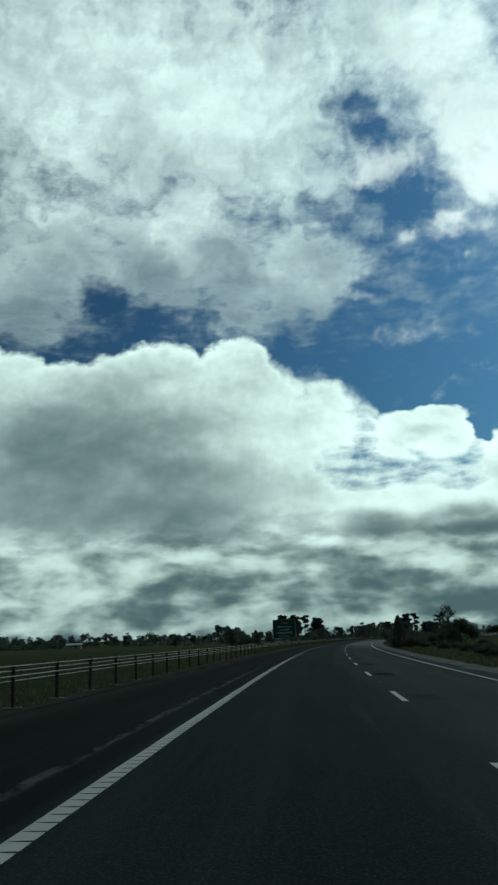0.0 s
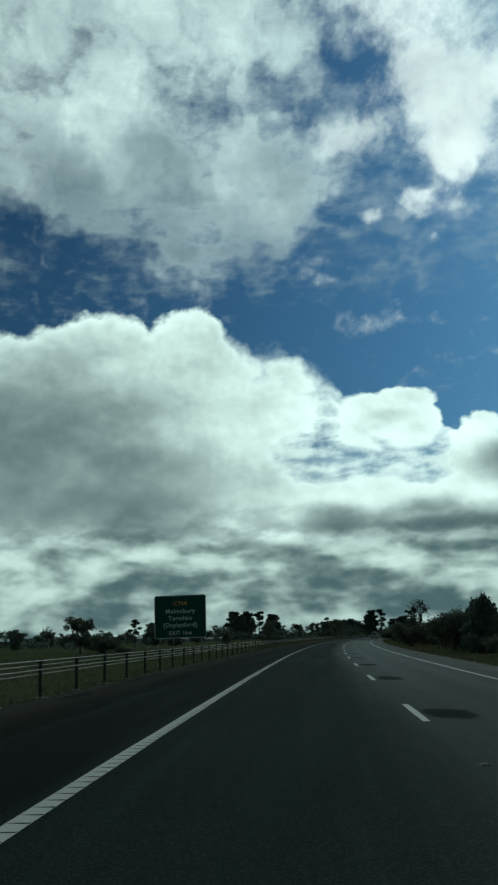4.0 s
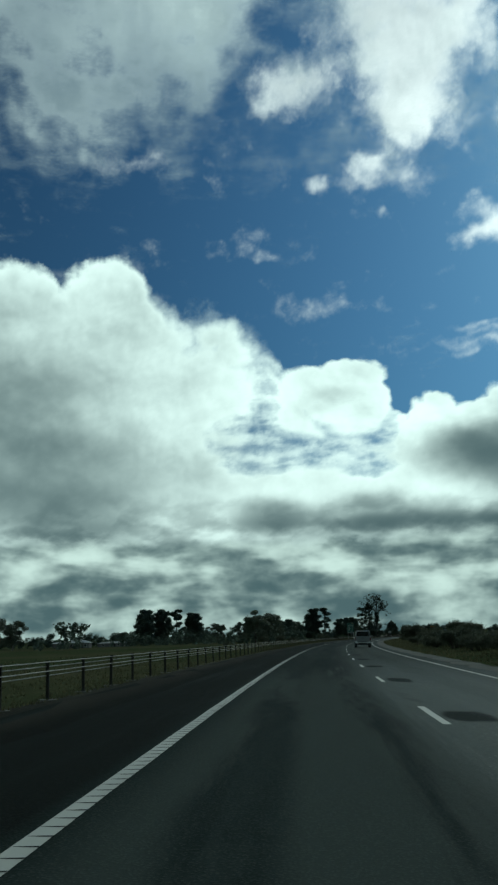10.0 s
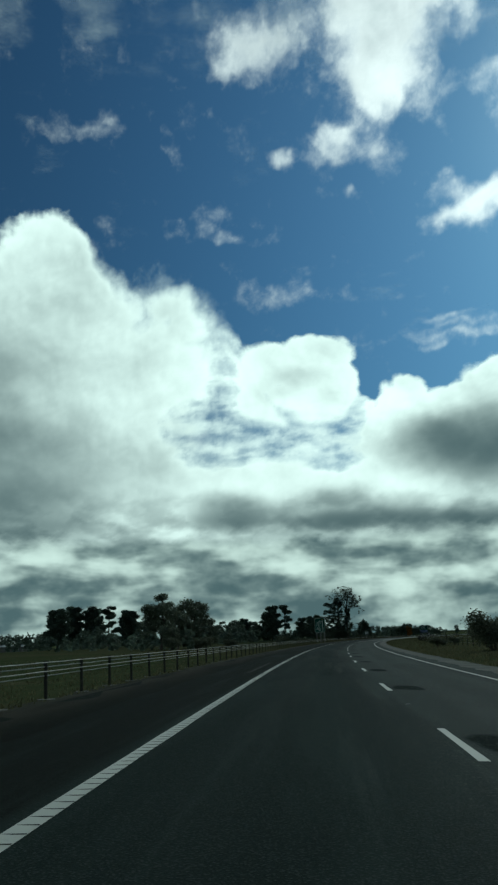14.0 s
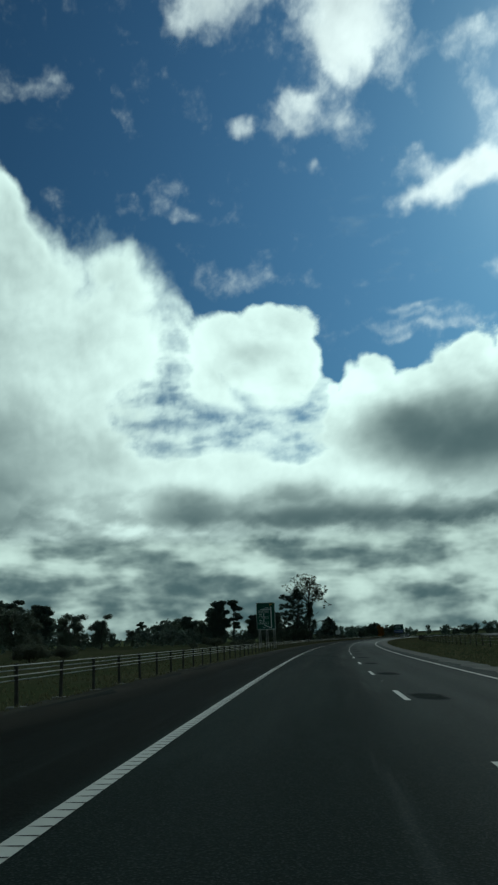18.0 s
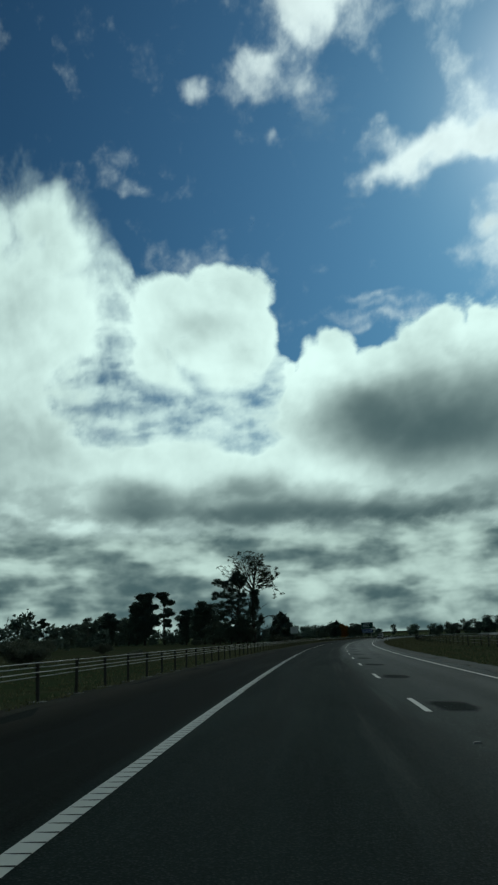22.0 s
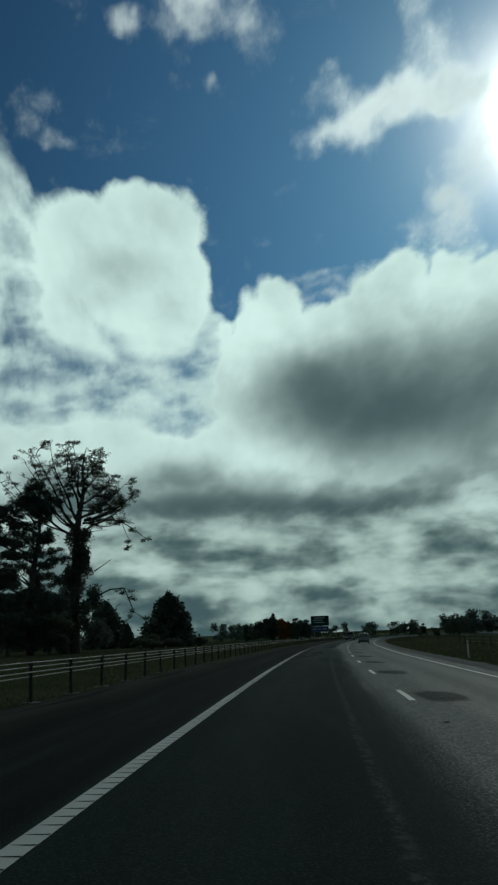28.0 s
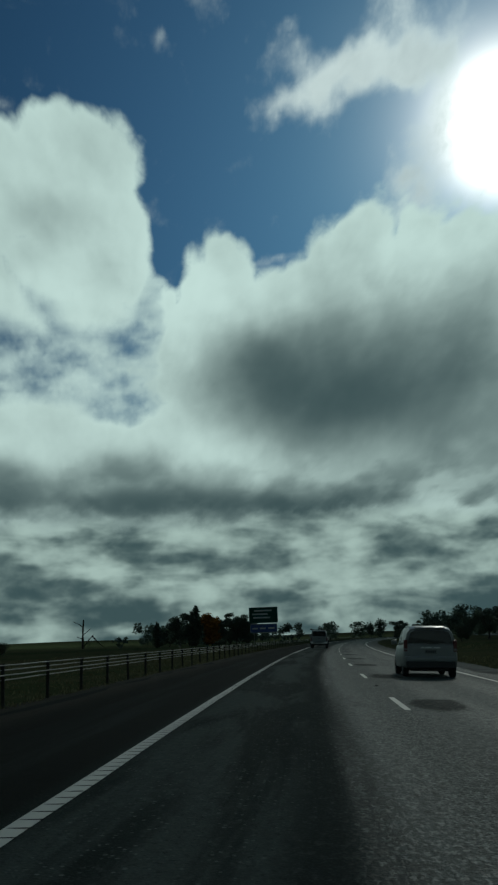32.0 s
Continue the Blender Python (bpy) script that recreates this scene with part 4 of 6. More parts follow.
            top = (d * math.cos(ang), d * math.sin(ang), tall * r.uniform(0.35, 0.8))
            tubes.append(limb((0, 0, -0.1), top, 0.02 * tall, 0.008 * tall, r))
            k = tall * r.uniform(0.24, 0.38)
            blobs.append((top[0], top[1], max(top[2], k * 0.8), k, k, k * 0.8))
    elif kind == "poplar":
        leaf, size = LEAF_GUM, size or 0.04 * tall
        tubes.append(limb((0, 0, -0.2), (0, 0, tall * 0.9), 0.018 * tall, 0.004 * tall, r, 0.01))
        for i in range(12):
            h = tall * (0.12 + 0.82 * i / 11)
            k = tall * 0.13 * math.sin(math.pi * min(0.95, 0.25 + 0.72 * i / 11)) + 0.02 * tall
            blobs.append((r.uniform(-.5, .5) * k, r.uniform(-.5, .5) * k, h, k, k, k * 1.3))
    if kind == "autumn":
        leaf, size = LEAF_AUTUMN, size or 0.04 * tall
        tubes.append(limb((0, 0, -0.2), (0, 0, tall * 0.7), 0.02 * tall, 0.006 * tall, r, 0.03))
        for i in range(9):
            ang, d = i * 2.4, tall * r.uniform(0.02, 0.2)
            k = tall * r.uniform(0.12, 0.19)
            blobs.append((d * math.cos(ang), d * math.sin(ang), tall * (0.22 + 0.66 * i / 8), k, k, k))
    category = "bush" if kind == "bush" else "tree"
    ob = thing("shrub" if kind == "bush" else "tree", label, category)
    v, f = tube_geometry(tubes)
    part("trunk", mesh_from("trunk", v, f, bark, smooth=True), bark, ob)
    part("crown", leaves("crown", blobs, count, size, leaf, seed, flat), leaf, ob)
    ob["tall"] = tall
    return ob


STOCK = {}
KINDS = {"gum": (10.0, 11000, "dark-leaved gum tree with clumped crown on a forked trunk"), "pine": (20.0, 22000, "tall dark pine with rounded tiers of needles"),
         "umbrella": (20.0, 13000, "old pine with flat tiers on a bare trunk"), "conifer": (10.0, 13000, "dense dark green conifer with a ragged pointed outline"),
         "bush": (2.0, 9000, "scrubby dark bush in rough grass"), "poplar": (10.0, 3000, "narrow upright tree with dull green leaves"),
         "autumn": (8.0, 3000, "tree with orange autumn leaves beside the dark trees")}


def grow(kind, s, u, tall, group="", label="", variant=0, turn=None, wide=1.0):
    """Stands a tree of that height on the land."""
    key = (kind, variant)
    r = random.Random(f"{kind}{s}{u}")
    base, count, words = KINDS[kind]
    k = tall / base
    m = Matrix.Translation(place(s, u, lie(s, u) - 0.05)) @ Matrix.Rotation(radians(r.uniform(0, 360) if turn is None else turn), 4, "Z") @ Matrix.Diagonal((k * wide, k * wide, k, 1))
    if key not in STOCK:
        STOCK[key] = make_tree(kind, base, 11 + variant * 7 + len(kind), count, words)
        ob = STOCK[key]
        ob.matrix_basis = m
    else:
        # the copy takes its pose and size whole
        src = STOCK[key]
        keep = src.matrix_basis.copy()
        src.matrix_basis = Matrix()
        ob = copy_thing(src, m)
        src.matrix_basis = keep
    return tagged(ob, label or words, "", group)


# ---- trees on the plan: s, u, height ----
PINES = [(960, -240.7, 26.9), (965, -228.6, 26.5), (955, -196.1, 23.4), (1010, -90.2, 15), (1000, -80.7, 15.3), (1005, -77.4, 14.6), (1100, -168.8, 18.1), (905, -52.7, 13.4), (800, -161.6, 19)]
OLD_PINES = [(950, -208.7, 25.2), (1055, -117.2, 24.9), (1000, -156.2, 13.1), (420, -82.3, 8.4), (1000, -217.4, 18.6), (230, 9.4, 3.1)]
GUMS = [(930, -242.8, 11.1), (900, -182.9, 8.4), (545, -31, 9.7), (560, -29.3, 9.6), (552, -29.7, 7.1), (575, -29.8, 7.3), (590, -31, 5.5), (540, -28.5, 4.2), (1180, -231.2, 20.1), (1170, -209, 21.7), (1170, -195.1, 19.6), (1165, -186.9, 16.3), (1000, -143.7, 9.3), (1080, -171.8, 14.9), (1100, -157, 16.4), (1000, -161.4, 10), (1040, -170.5, 11.1), (935, -52.5, 7.9), (214, -28.4, 4.6), (260, -54.3, 4.2), (350, -79.5, 4.2), (262, -30, 4), (420, -139.3, 7.2), (430, -133, 7), (420, -115.5, 6.3), (450, -113.1, 5.7), (450, -105.3, 6), (576, -131, 12.0), (576, -123, 10.6), (1000, -206.9, 13)]
GUMS_B = [(760, -99.8, 11.4), (760, -87.2, 11.4), (760, -77.4, 10.1), (1115, -45.3, 5.4), (1110, -41.2, 8.6), (1118, -31.5, 8.1), (1112, -27.5, 7.8), (1112, -24.4, 6.6), (215, 9.2, 3.0), (190, 11, 3.2), (165, 13.7, 2.2), (120, 16.5, 3.3), (125, 15.3, 2.5), (118, 15.2, 2.2), (225, 12.7, 3.2), (140, 9.6, 2.2), (135, 9.7, 2.8), (268, 12.1, 3.5), (330, 14.2, 3.1), (390, 15, 2.7), (305, 14.3, 2.3), (440, 12.6, 3.0), (400, 13.5, 2.7), (385, 15.7, 2.4), (335, 15.3, 2.8), (350, 15.8, 2.3)]
GUMS_C = [(470, 13.9, 3.7), (1060, 27.6, 5.8), (1050, 29.4, 4.9), (1080, 26.2, 5.1), (1040, 20.8, 2.6), (1130, 13.2, 5), (1110, 16.9, 4.2)]
CONIFERS = [(330, -43.4, 4.9), (430, -79.5, 7.8), (180, 12, 3.7), (190, 12.9, 3.7), (262, 12.2, 3.6)]
BUSHES = [(300, 10.2, 3.1), (300, -17.2, 1.8)]
POPLARS = [(1120, -49.9, 6.7), (1112, -37.6, 10.1)]
AUTUMN = [(1108, -32.7, 7.5)]
PLANTED = {"gum": GUMS + GUMS_B + GUMS_C, "pine": PINES, "umbrella": OLD_PINES, "conifer": CONIFERS, "poplar": POPLARS, "autumn": AUTUMN, "bush": BUSHES}
for kind, rows in PLANTED.items():
    for i, (s, u, tall) in enumerate(rows):
        far = abs(u) > 100
        if 0 < u and s < 700 and kind == "gum":
            grow("bush", s, u, tall * 0.95 + 0.3, "scrub along the median", "tall leafy roadside scrub", i % 2, None, 0.95)
            continue
        words = {"gum": "dark gum tree standing alone in a far paddock" if far else ""}.get(kind, "")
        grow(kind, s, u, tall + (0.4 if u > 0 else 0.0), "trees beside the road", words, i % 3 if kind in ("gum", "pine") else i % 2, wide=1.25 if u > 0 else 1.1)

# the stand round the big bare tree
for s, u, tall in ((888, -40, 6.5), (892, -36, 6.0), (886, -45, 5.5), (903, -38, 7.0), (896, -48, 7.5), (881, -42, 4.5)):
    grow("gum", s, u, tall, "trees round the bare tree", "dense dark scrub tree under a tall gum", 2, None, 1.5)
grow("conifer", 969.2, -38.2, 11.2, "conifers in the paddock", "", 0, 10, 1.6)
grow("conifer", 987, -58.1, 11.0, "conifers in the paddock", "", 1, 80, 1.5)
grow("pine", 1050, -125.8, 25.0, "trees beside the road", "", 0)
grow("pine", 1053, -131.4, 20.0, "trees beside the road", "", 1)
grow("gum", 278.1, -13.1, 4.5, "trees beside the road", "slender young gum with an open crown by the barrier", 1, 40, 0.8)
grow("gum", 283.5, -22.2, 3.3, "trees beside the road", "low bushy gum beside a taller one", 2, 120, 1.3)
grow("conifer", 119, 8.6, 4.1, "trees beside the road", "slender dark conifer rising from roadside scrub", 1, 60, 0.75)
for s, u, tall in ((121.5, 10.2, 2.3), (114, 9.6, 1.9)):
    grow("bush", s, u, tall, "scrub along the median", "tall leafy roadside scrub", 0, None, 0.95)
grow("conifer", 978, -50, 5.5, "conifers in the paddock", "", 1, 160, 1.0)


def twigs(path, r, tips, tubes, count, spread, rise=0.0, start=2):
    """Fine branching off a limb, which leaves its ends in tips."""
    for j in range(count):
        p = path[start + j % (len(path) - start)][0]
        q = p + Vector((r.uniform(-1, 1) * spread, r.uniform(-1, 1) * spread * 0.7, r.uniform(-0.35, 0.8) * spread + rise))
        twig = limb(p, q, 0.045, 0.018, r, 0.22, 5)
        tubes.append(twig)
        tips.append(q)
        for _ in range(3):
            t = q + Vector((r.uniform(-1, 1), r.uniform(-1, 1), r.uniform(-0.7, 0.8))) * spread * 0.42
            tubes.append(limb(twig[r.randint(2, 4)][0], t, 0.02, 0.009, r, 0.2, 3))
            tips.append(t)


def bare_gum():
    """The tall gum with a thin, see-through crown of bent limbs over an overgrown trunk."""
    r = random.Random(4)
    ob = thing("tree", "tall half-dead gum with bare arching limbs and thin leaf tufts", "tree", "trees round the bare tree", "", Matrix.Translation(place(899, -35.0, lie(899, -35))) @ Matrix.Diagonal((0.98, 1, 0.985, 1)))
    tubes = [limb((0, 0, -0.4), (-0.1, 0, 10), 0.80, 0.62, r, 0.02), limb((-0.1, 0, 9.8), (0.4, 0, 19.6), 0.60, 0.40, r, 0.03), limb((0.4, 0, 19.4), (0.9, 0.2, 25), 0.36, 0.18, r, 0.06), limb((0.9, 0.2, 24.8), (1.4, 0.3, 29.0), 0.17, 0.05, r, 0.1)]
    tips = []
    # where limbs leave the trunk, and where they end
    for start, end, thick in (((0.2, 17.0), (-5.6, 27.4), 0.20), ((0.3, 18.2), (-3.8, 28.2), 0.20), ((0.1, 16.0), (-9.2, 24.0), 0.18), ((0.2, 16.6), (-7.2, 25.6), 0.16), ((0.4, 20.0), (-1.8, 28.4), 0.18), ((0.5, 21.5), (-0.2, 28.9), 0.14),
                              ((0.8, 24.0), (2.6, 28.0), 0.13), ((0.6, 22.0), (3.6, 26.6), 0.13), ((0.6, 20.5), (4.6, 24.4), 0.15), ((0.9, 18.4), (8.0, 21.8), 0.22), ((0.8, 18.8), (6.6, 23.4), 0.16), ((0.5, 19.6), (5.2, 21.6), 0.12), ((0.8, 18.0), (5.8, 19.4), 0.12)):
        for side in (0, 1):
            depth = r.uniform(-3.2, 3.2)
            e = Vector((end[0] + side * r.uniform(-1.2, 1.2), depth, end[1] - side * r.uniform(0.3, 1.8)))
            a = Vector((start[0], 0, start[1]))
            n = 9
            # they sweep outwards, then turn up
            path = []
            for i in range(n + 1):
                f = i / n
                q = a.lerp(e, f)
                q.z += -0.10 * (e - a).length * math.sin(math.pi * f) + 0.12 * math.sin(7 * f + depth)
                q.x += 0.18 * math.sin(9 * f + 2 * depth)
                path.append((q, thick * (1 - side * 0.3) * (1 - f) + 0.035))
            tubes.append(path)
            twigs(path, r, tips, tubes, 13, 1.35, 0.35, 4)
    arch = [((1.0, 0, 16.7), 0.18), ((2.4, 0.1, 17.7), 0.16), ((4.2, 0.2, 18.4), 0.13), ((6.2, 0.3, 18.3), 0.10), ((8.0, 0.3, 17.2), 0.07), ((9.8, 0.2, 15.8), 0.04)]
    arch = [(Vector(p), q) for p, q in arch]
    tubes.append(arch)
    twigs(arch, r, tips, tubes, 7, 0.7, -0.2, 3)
    hang = [(Vector(p), q) for p, q in (((6.4, 0.3, 18.2), 0.05), ((7.0, 0.3, 16.6), 0.04), ((7.6, 0.4, 15.4), 0.03), ((7.0, 0.4, 14.4), 0.02))]
    tubes.append(hang)
    twigs(hang, r, tips, tubes, 4, 0.6, 0.0, 2)
    low = [(Vector(p), q) for p, q in (((2.6, 0, 7.6), 0.14), ((4.8, 0, 8.6), 0.12), ((6.7, 0.1, 8.7), 0.10), ((7.4, 0.1, 7.2), 0.08), ((8.1, 0.2, 5.4), 0.06), ((9.6, 0.2, 4.5), 0.03))]
    tubes += [low, limb((2.6, 0, 11.2), (4.9, 0, 12.8), 0.09, 0.03, r, 0.1), limb((1.6, 0, 16.6), (4.4, 0.2, 17.0), 0.07, 0.02, r, 0.05), limb((2.0, 0, 1.6), (7.8, 0.4, 4.6), 0.16, 0.05, r, 0.12), limb((3.2, 0, 2.4), (6.2, -0.5, 6.6), 0.09, 0.03, r, 0.15)]
    twigs(low, r, tips, tubes, 9, 0.9, -0.5, 2)
    v, f = tube_geometry(tubes, 6)
    part("trunk", mesh_from("trunk", v, f, BARK, smooth=True), BARK, ob)
    blobs = [(p.x, p.y, p.z, 0.50, 0.50, 0.26) for p in tips if r.random() < 0.7]
    part("crown", leaves("crown", blobs, 34000, 0.095, LEAF_GUM, 3, 0.6, 0.1), LEAF_GUM, ob, "thin tufts of leaves")
    # the trunk is wrapped in dense growth, wider towards the ground
    wrap = []
    for i in range(46):
        z = 16.5 * (i + 0.5) / 46
        wide = 1.2 + 4.2 * (1 - z / 17) ** 1.6
        k = r.uniform(0.7, 1.25)
        wrap.append((r.uniform(-0.75, 1) * wide, r.uniform(-1, 1) * wide * 0.7, z + 0.6, k, k, k * 1.1))
    part("undergrowth", leaves("undergrowth", wrap, 15000, 0.17, LEAF_PINE, 5, 0.8, 0.2), LEAF_PINE, ob, "dense dark growth round the trunk")


def old_pine():
    """A broad old pine of heavy clumps, with light between them."""
    r = random.Random(14)
    ob = thing("tree", "old pine of heavy dark clumps crowding a bare-topped gum", "tree", "trees round the bare tree", "", Matrix.Translation(place(893, -39.0, lie(893, -39))))
    tubes = [limb((0, 0, -0.3), (0.3, 0, 12), 0.55, 0.38, r, 0.03), limb((0.3, 0, 11.8), (0.8, 0, 21), 0.36, 0.12, r, 0.04)]
    clumps = []
    for x, z, k in ((0.9, 21.6, 1.4), (-0.4, 20.2, 1.5), (2.0, 19.8, 1.2), (-1.6, 18.8, 1.4), (1.0, 18.2, 1.4), (-3.6, 17.8, 1.3), (-4.8, 18.6, 1.1), (-7.0, 19.2, 1.1), (-6.4, 14.8, 1.2), (-2.6, 15.8, 1.5), (1.8, 15.4, 1.5), (-4.6, 15.2, 1.2),
                    (-0.6, 13.4, 1.5), (2.6, 12.6, 1.4), (-3.4, 12.6, 1.5), (-6.2, 11.6, 1.2), (-1.6, 10.6, 1.5), (1.6, 9.6, 1.5), (-4.6, 9.2, 1.4), (-6.6, 8.2, 1.1), (-0.4, 7.6, 1.5), (-2.8, 6.8, 1.6), (2.8, 6.4, 1.5), (-4.8, 5.4, 1.4), (0.8, 4.6, 1.6), (-2.2, 3.8, 1.6), (2.4, 3.0, 1.4), (-4.0, 2.6, 1.4)):
        y = r.uniform(-2.6, 2.6)
        tubes.append(limb((0.02 * z, 0, max(1.0, z - 1.6 - 0.25 * abs(x))), (x * 0.9, y, z), 0.16, 0.05, r, 0.1, 6))
        for _ in range(13):
            g = k * r.uniform(0.32, 0.62)
            clumps.append((x + r.uniform(-1.25, 1.25) * k, y + r.uniform(-1.25, 1.25) * k, z + r.uniform(-0.75, 0.75) * k, g * 1.25, g * 1.25, g * 0.75))
    v, f = tube_geometry(tubes, 6)
    part("trunk", mesh_from("trunk", v, f, BARK, smooth=True), BARK, ob)
    part("crown", leaves("crown", clumps, 80000, 0.125, LEAF_PINE, 15, 0.8, 0.15), LEAF_PINE, ob)


def dead_tree():
    r = random.Random(8)
    ob = thing("tree", "dead grey tree, a stump of trunk with broken limbs", "tree", "", "", Matrix.Translation(place(1225, -111.4, lie(1225, -111.4))))
    tubes = [limb((0, 0, -0.3), (0.2, 0, 11.2), 0.55, 0.28, r, 0.02), limb((0, 0, 8.2), (-3.9, 0, 10.6), 0.2, 0.08, r, 0.18), limb((0.1, 0, 5.5), (3.3, 0.5, 8.0), 0.2, 0.07, r, 0.1),
             limb((0, 0, 3.8), (-2.2, 0.6, 4.6), 0.18, 0.08, r, 0.1), limb((3.6, 0, 5.0), (8.2, 0.6, 0.6), 0.3, 0.12, r, 0.05), limb((0.5, 0, 1.0), (4.2, 0.4, 5.4), 0.28, 0.12, r, 0.06)]
    for _ in range(9):
        x = r.uniform(1.0, 6.5)
        tubes.append(limb((x, 0, r.uniform(0.4, 3.5)), (x + r.uniform(-1.2, 1.6), r.uniform(-.6, .6), r.uniform(1.5, 4.8)), 0.1, 0.03, r, 0.15))
    v, f = tube_geometry(tubes, 6)
    part("trunk", mesh_from("trunk", v, f, BARK, smooth=True), BARK, ob)


bare_gum()
old_pine()
dead_tree()

# scrub along the median, and at the foot of the near stands
rng = random.Random(21)
for i in range(92):
    s = 30 + 4.3 * i + rng.uniform(-1.5, 1.5)
    if s < 430:
        grow("bush", s, rng.uniform(11.2, 13.2) if i % 3 else rng.uniform(13.5, 17.5), rng.uniform(0.9, 1.5) + (0.5 if 150 < s < 400 else -0.45 if s < 140 else 0), "scrub along the median", "", i % 2, None, 1.35)
for s, u, tall in ((262, -9.8, 1.5), (278, -12.0, 1.6), (284, -13, 1.2), (208, -24, 2.0), (218, -27, 2.2), (228, -30, 2.4), (200, -20, 1.0), (301, -15, 1.1), (330, -38, 2.2), (450, -22, 0.9), (575, -24, 1.8), (590, -26, 1.5),
                   (548, -25, 2.4), (560, -26, 2.2), (535, -27, 2.0), (640, -16, 1.1), (668, -18, 1.6), (700, -30, 2.2), (716, -34, 2.6), (730, -30, 1.6), (648, -24, 1.0), (690, -16, 0.8), (500, 12.0, 1.2), (510, 15.0, 1.1),
                   (956, -34, 2.2), (962, -30, 1.8), (975, -33, 2.0), (985, -38, 2.4), (945, -36, 2.6), (1000, -42, 2.2), (1010, -46, 2.0), (930, -32, 2.0), (915, -30, 1.8), (870, -40, 2.2), (858, -44, 2.0), (1082, -26, 1.5), (1092, -22, 1.4)):
    grow("bush", s, u, tall, "scrub in the paddock", "low dark scrub in rough paddock grass", rng.randint(0, 1), None, 1.3)


def woods():
    """Far belts of trees along the skyline."""
    r = random.Random(31)
    belts = [((1260, 26), (1330, 60), 12, 0.9), ((1330, 60), (1180, 240), 13, 1.0), ((1180, 240), (980, 420), 13, 0.8), ((980, 420), (620, 560), 12, 0.7), ((1240, -62), (1420, -150), 11, 0.6), ((1420, -150), (1400, 40), 12, 0.8),
             ((1260, -230), (900, -330), 12, 0.8), ((900, -330), (560, -330), 11, 0.8), ((620, -290), (380, -190), 8, 0.7), ((430, -125), (520, -72), 6.5, 0.8), ((700, -120), (820, -70), 8, 0.8), ((560, -330), (200, -420), 10, 0.5),
             ((1110, -175), (1000, -140), 10, 0.7), ((1060, -110), (1130, -150), 9, 0.5), ((620, 560), (300, 420), 11, 0.6), ((430, 90), (260, 70), 6, 0.4), ((1000, -60), (1040, -95), 6, 0.9), ((1125, -48), (1112, -20), 4.5, 1.0), ((968, -262), (950, -178), 8, 1.6), ((590, -44), (540, -34), 3.2, 2.0), ((1178, -240), (1165, -180), 9, 1.2), ((1050, -138), (1062, -100), 8, 1.5), ((780, -175), (700, -80), 5, 1.0), ((470, -150), (360, -80), 4.0, 1.0), ((330, -70), (270, -34), 2.0, 1.0)]
    blobs = []
    for a, b, tall, thick in belts:
        gap = math.dist(a, b)
        for _ in range(int(gap / 3.0 * thick)):
            f = r.random()
            s, u = a[0] + (b[0] - a[0]) * f + r.uniform(-14, 14), a[1] + (b[1] - a[1]) * f + r.uniform(-14, 14)
            if -8 < u < 10:
                continue
            h = tall * r.uniform(0.45, 1.1) ** 1.2
            z = lie(s, u)
            for _ in range(4):
                p = place(s + r.uniform(-.2, .2) * h, u + r.uniform(-.25, .25) * h, z + h * r.uniform(0.3, 0.86))
                k = h * r.uniform(0.14, 0.24)
                blobs.append((p.x, p.y, p.z, k * 1.2, k * 1.2, k))
            p = place(s, u, z + 0.2 * h)
            blobs.append((p.x, p.y, p.z, h * 0.22, h * 0.22, h * 0.22))
    ob = tagged(new("distant_woods", leaves("distant_woods", blobs, 230000, 0.60, LEAF_PINE, 9, 0.8, 0.25)), "dark belts of far trees along the skyline", "woods", "", "stuff")
    return ob


woods()


# ---- the wire rope barrier ----
def rope_barrier():
    """Four steel ropes on slim posts, each post in a small concrete footing."""
    ob = thing("wire_rope_barrier", "four-rope steel safety barrier on slim dark posts along the verge", "barrier")
    BU, STEP = -5.6, 2.8
    heights = (0.50, 0.59, 0.68, 0.77)
    for i, h in enumerate(heights):
        path = [(place(s, BU + (0.035 if i % 2 else -0.035), float(cross(BU)) + h - 0.004 * (k % 2)), 0.0115) for k, s in enumerate(np.arange(-40, 1250, STEP / 2))]
        v, f = tube_geometry([path], 5)
        part("rope", mesh_from("rope", v, f, CABLE, smooth=True), CABLE, ob, "taut galvanised steel rope")
    bm = box(-0.034, -0.022, 0.0, 0.034, 0.022, 0.80, 0.006)
    box(-0.042, -0.028, 0.76, 0.042, 0.028, 0.82, 0.008, bm)
    post = bpy.data.meshes.new("post")
    bm.to_mesh(post)
    bm.free()
    post.materials.append(POST_DARK)
    bm = bmesh.new()
    bmesh.ops.create_cone(bm, cap_ends=True, segments=10, radius1=0.21, radius2=0.19, depth=0.10)
    pad = bpy.data.meshes.new("footing")
    bm.to_mesh(pad)
    bm.free()
    pad.materials.append(CONCRETE)
    r = random.Random(2)
    rest = bmesh.new()
    for i in range(-20, 440):
        s = 254.4 + STEP * (i - 88)
        z = float(cross(BU))
        m = stand(s, BU, z - 0.02, r.uniform(-4, 4)) @ pose(0, 0, 0, r.uniform(-1.5, 1.5), r.uniform(-1.5, 1.5), 0)
        if 2 < s < 842:
            part("post", post, POST_DARK, ob, m=m)
            part("footing", pad, CONCRETE, ob, m=stand(s, BU, z - 0.02, r.uniform(0, 90)))
        elif -40 < s < 1240:
            rest.from_mesh(post)
            bmesh.ops.transform(rest, matrix=m, verts=rest.verts[-len(post.vertices):])
    tagged(part("far_post", rest, POST_DARK, ob), "posts far along the barrier", kind="stuff")


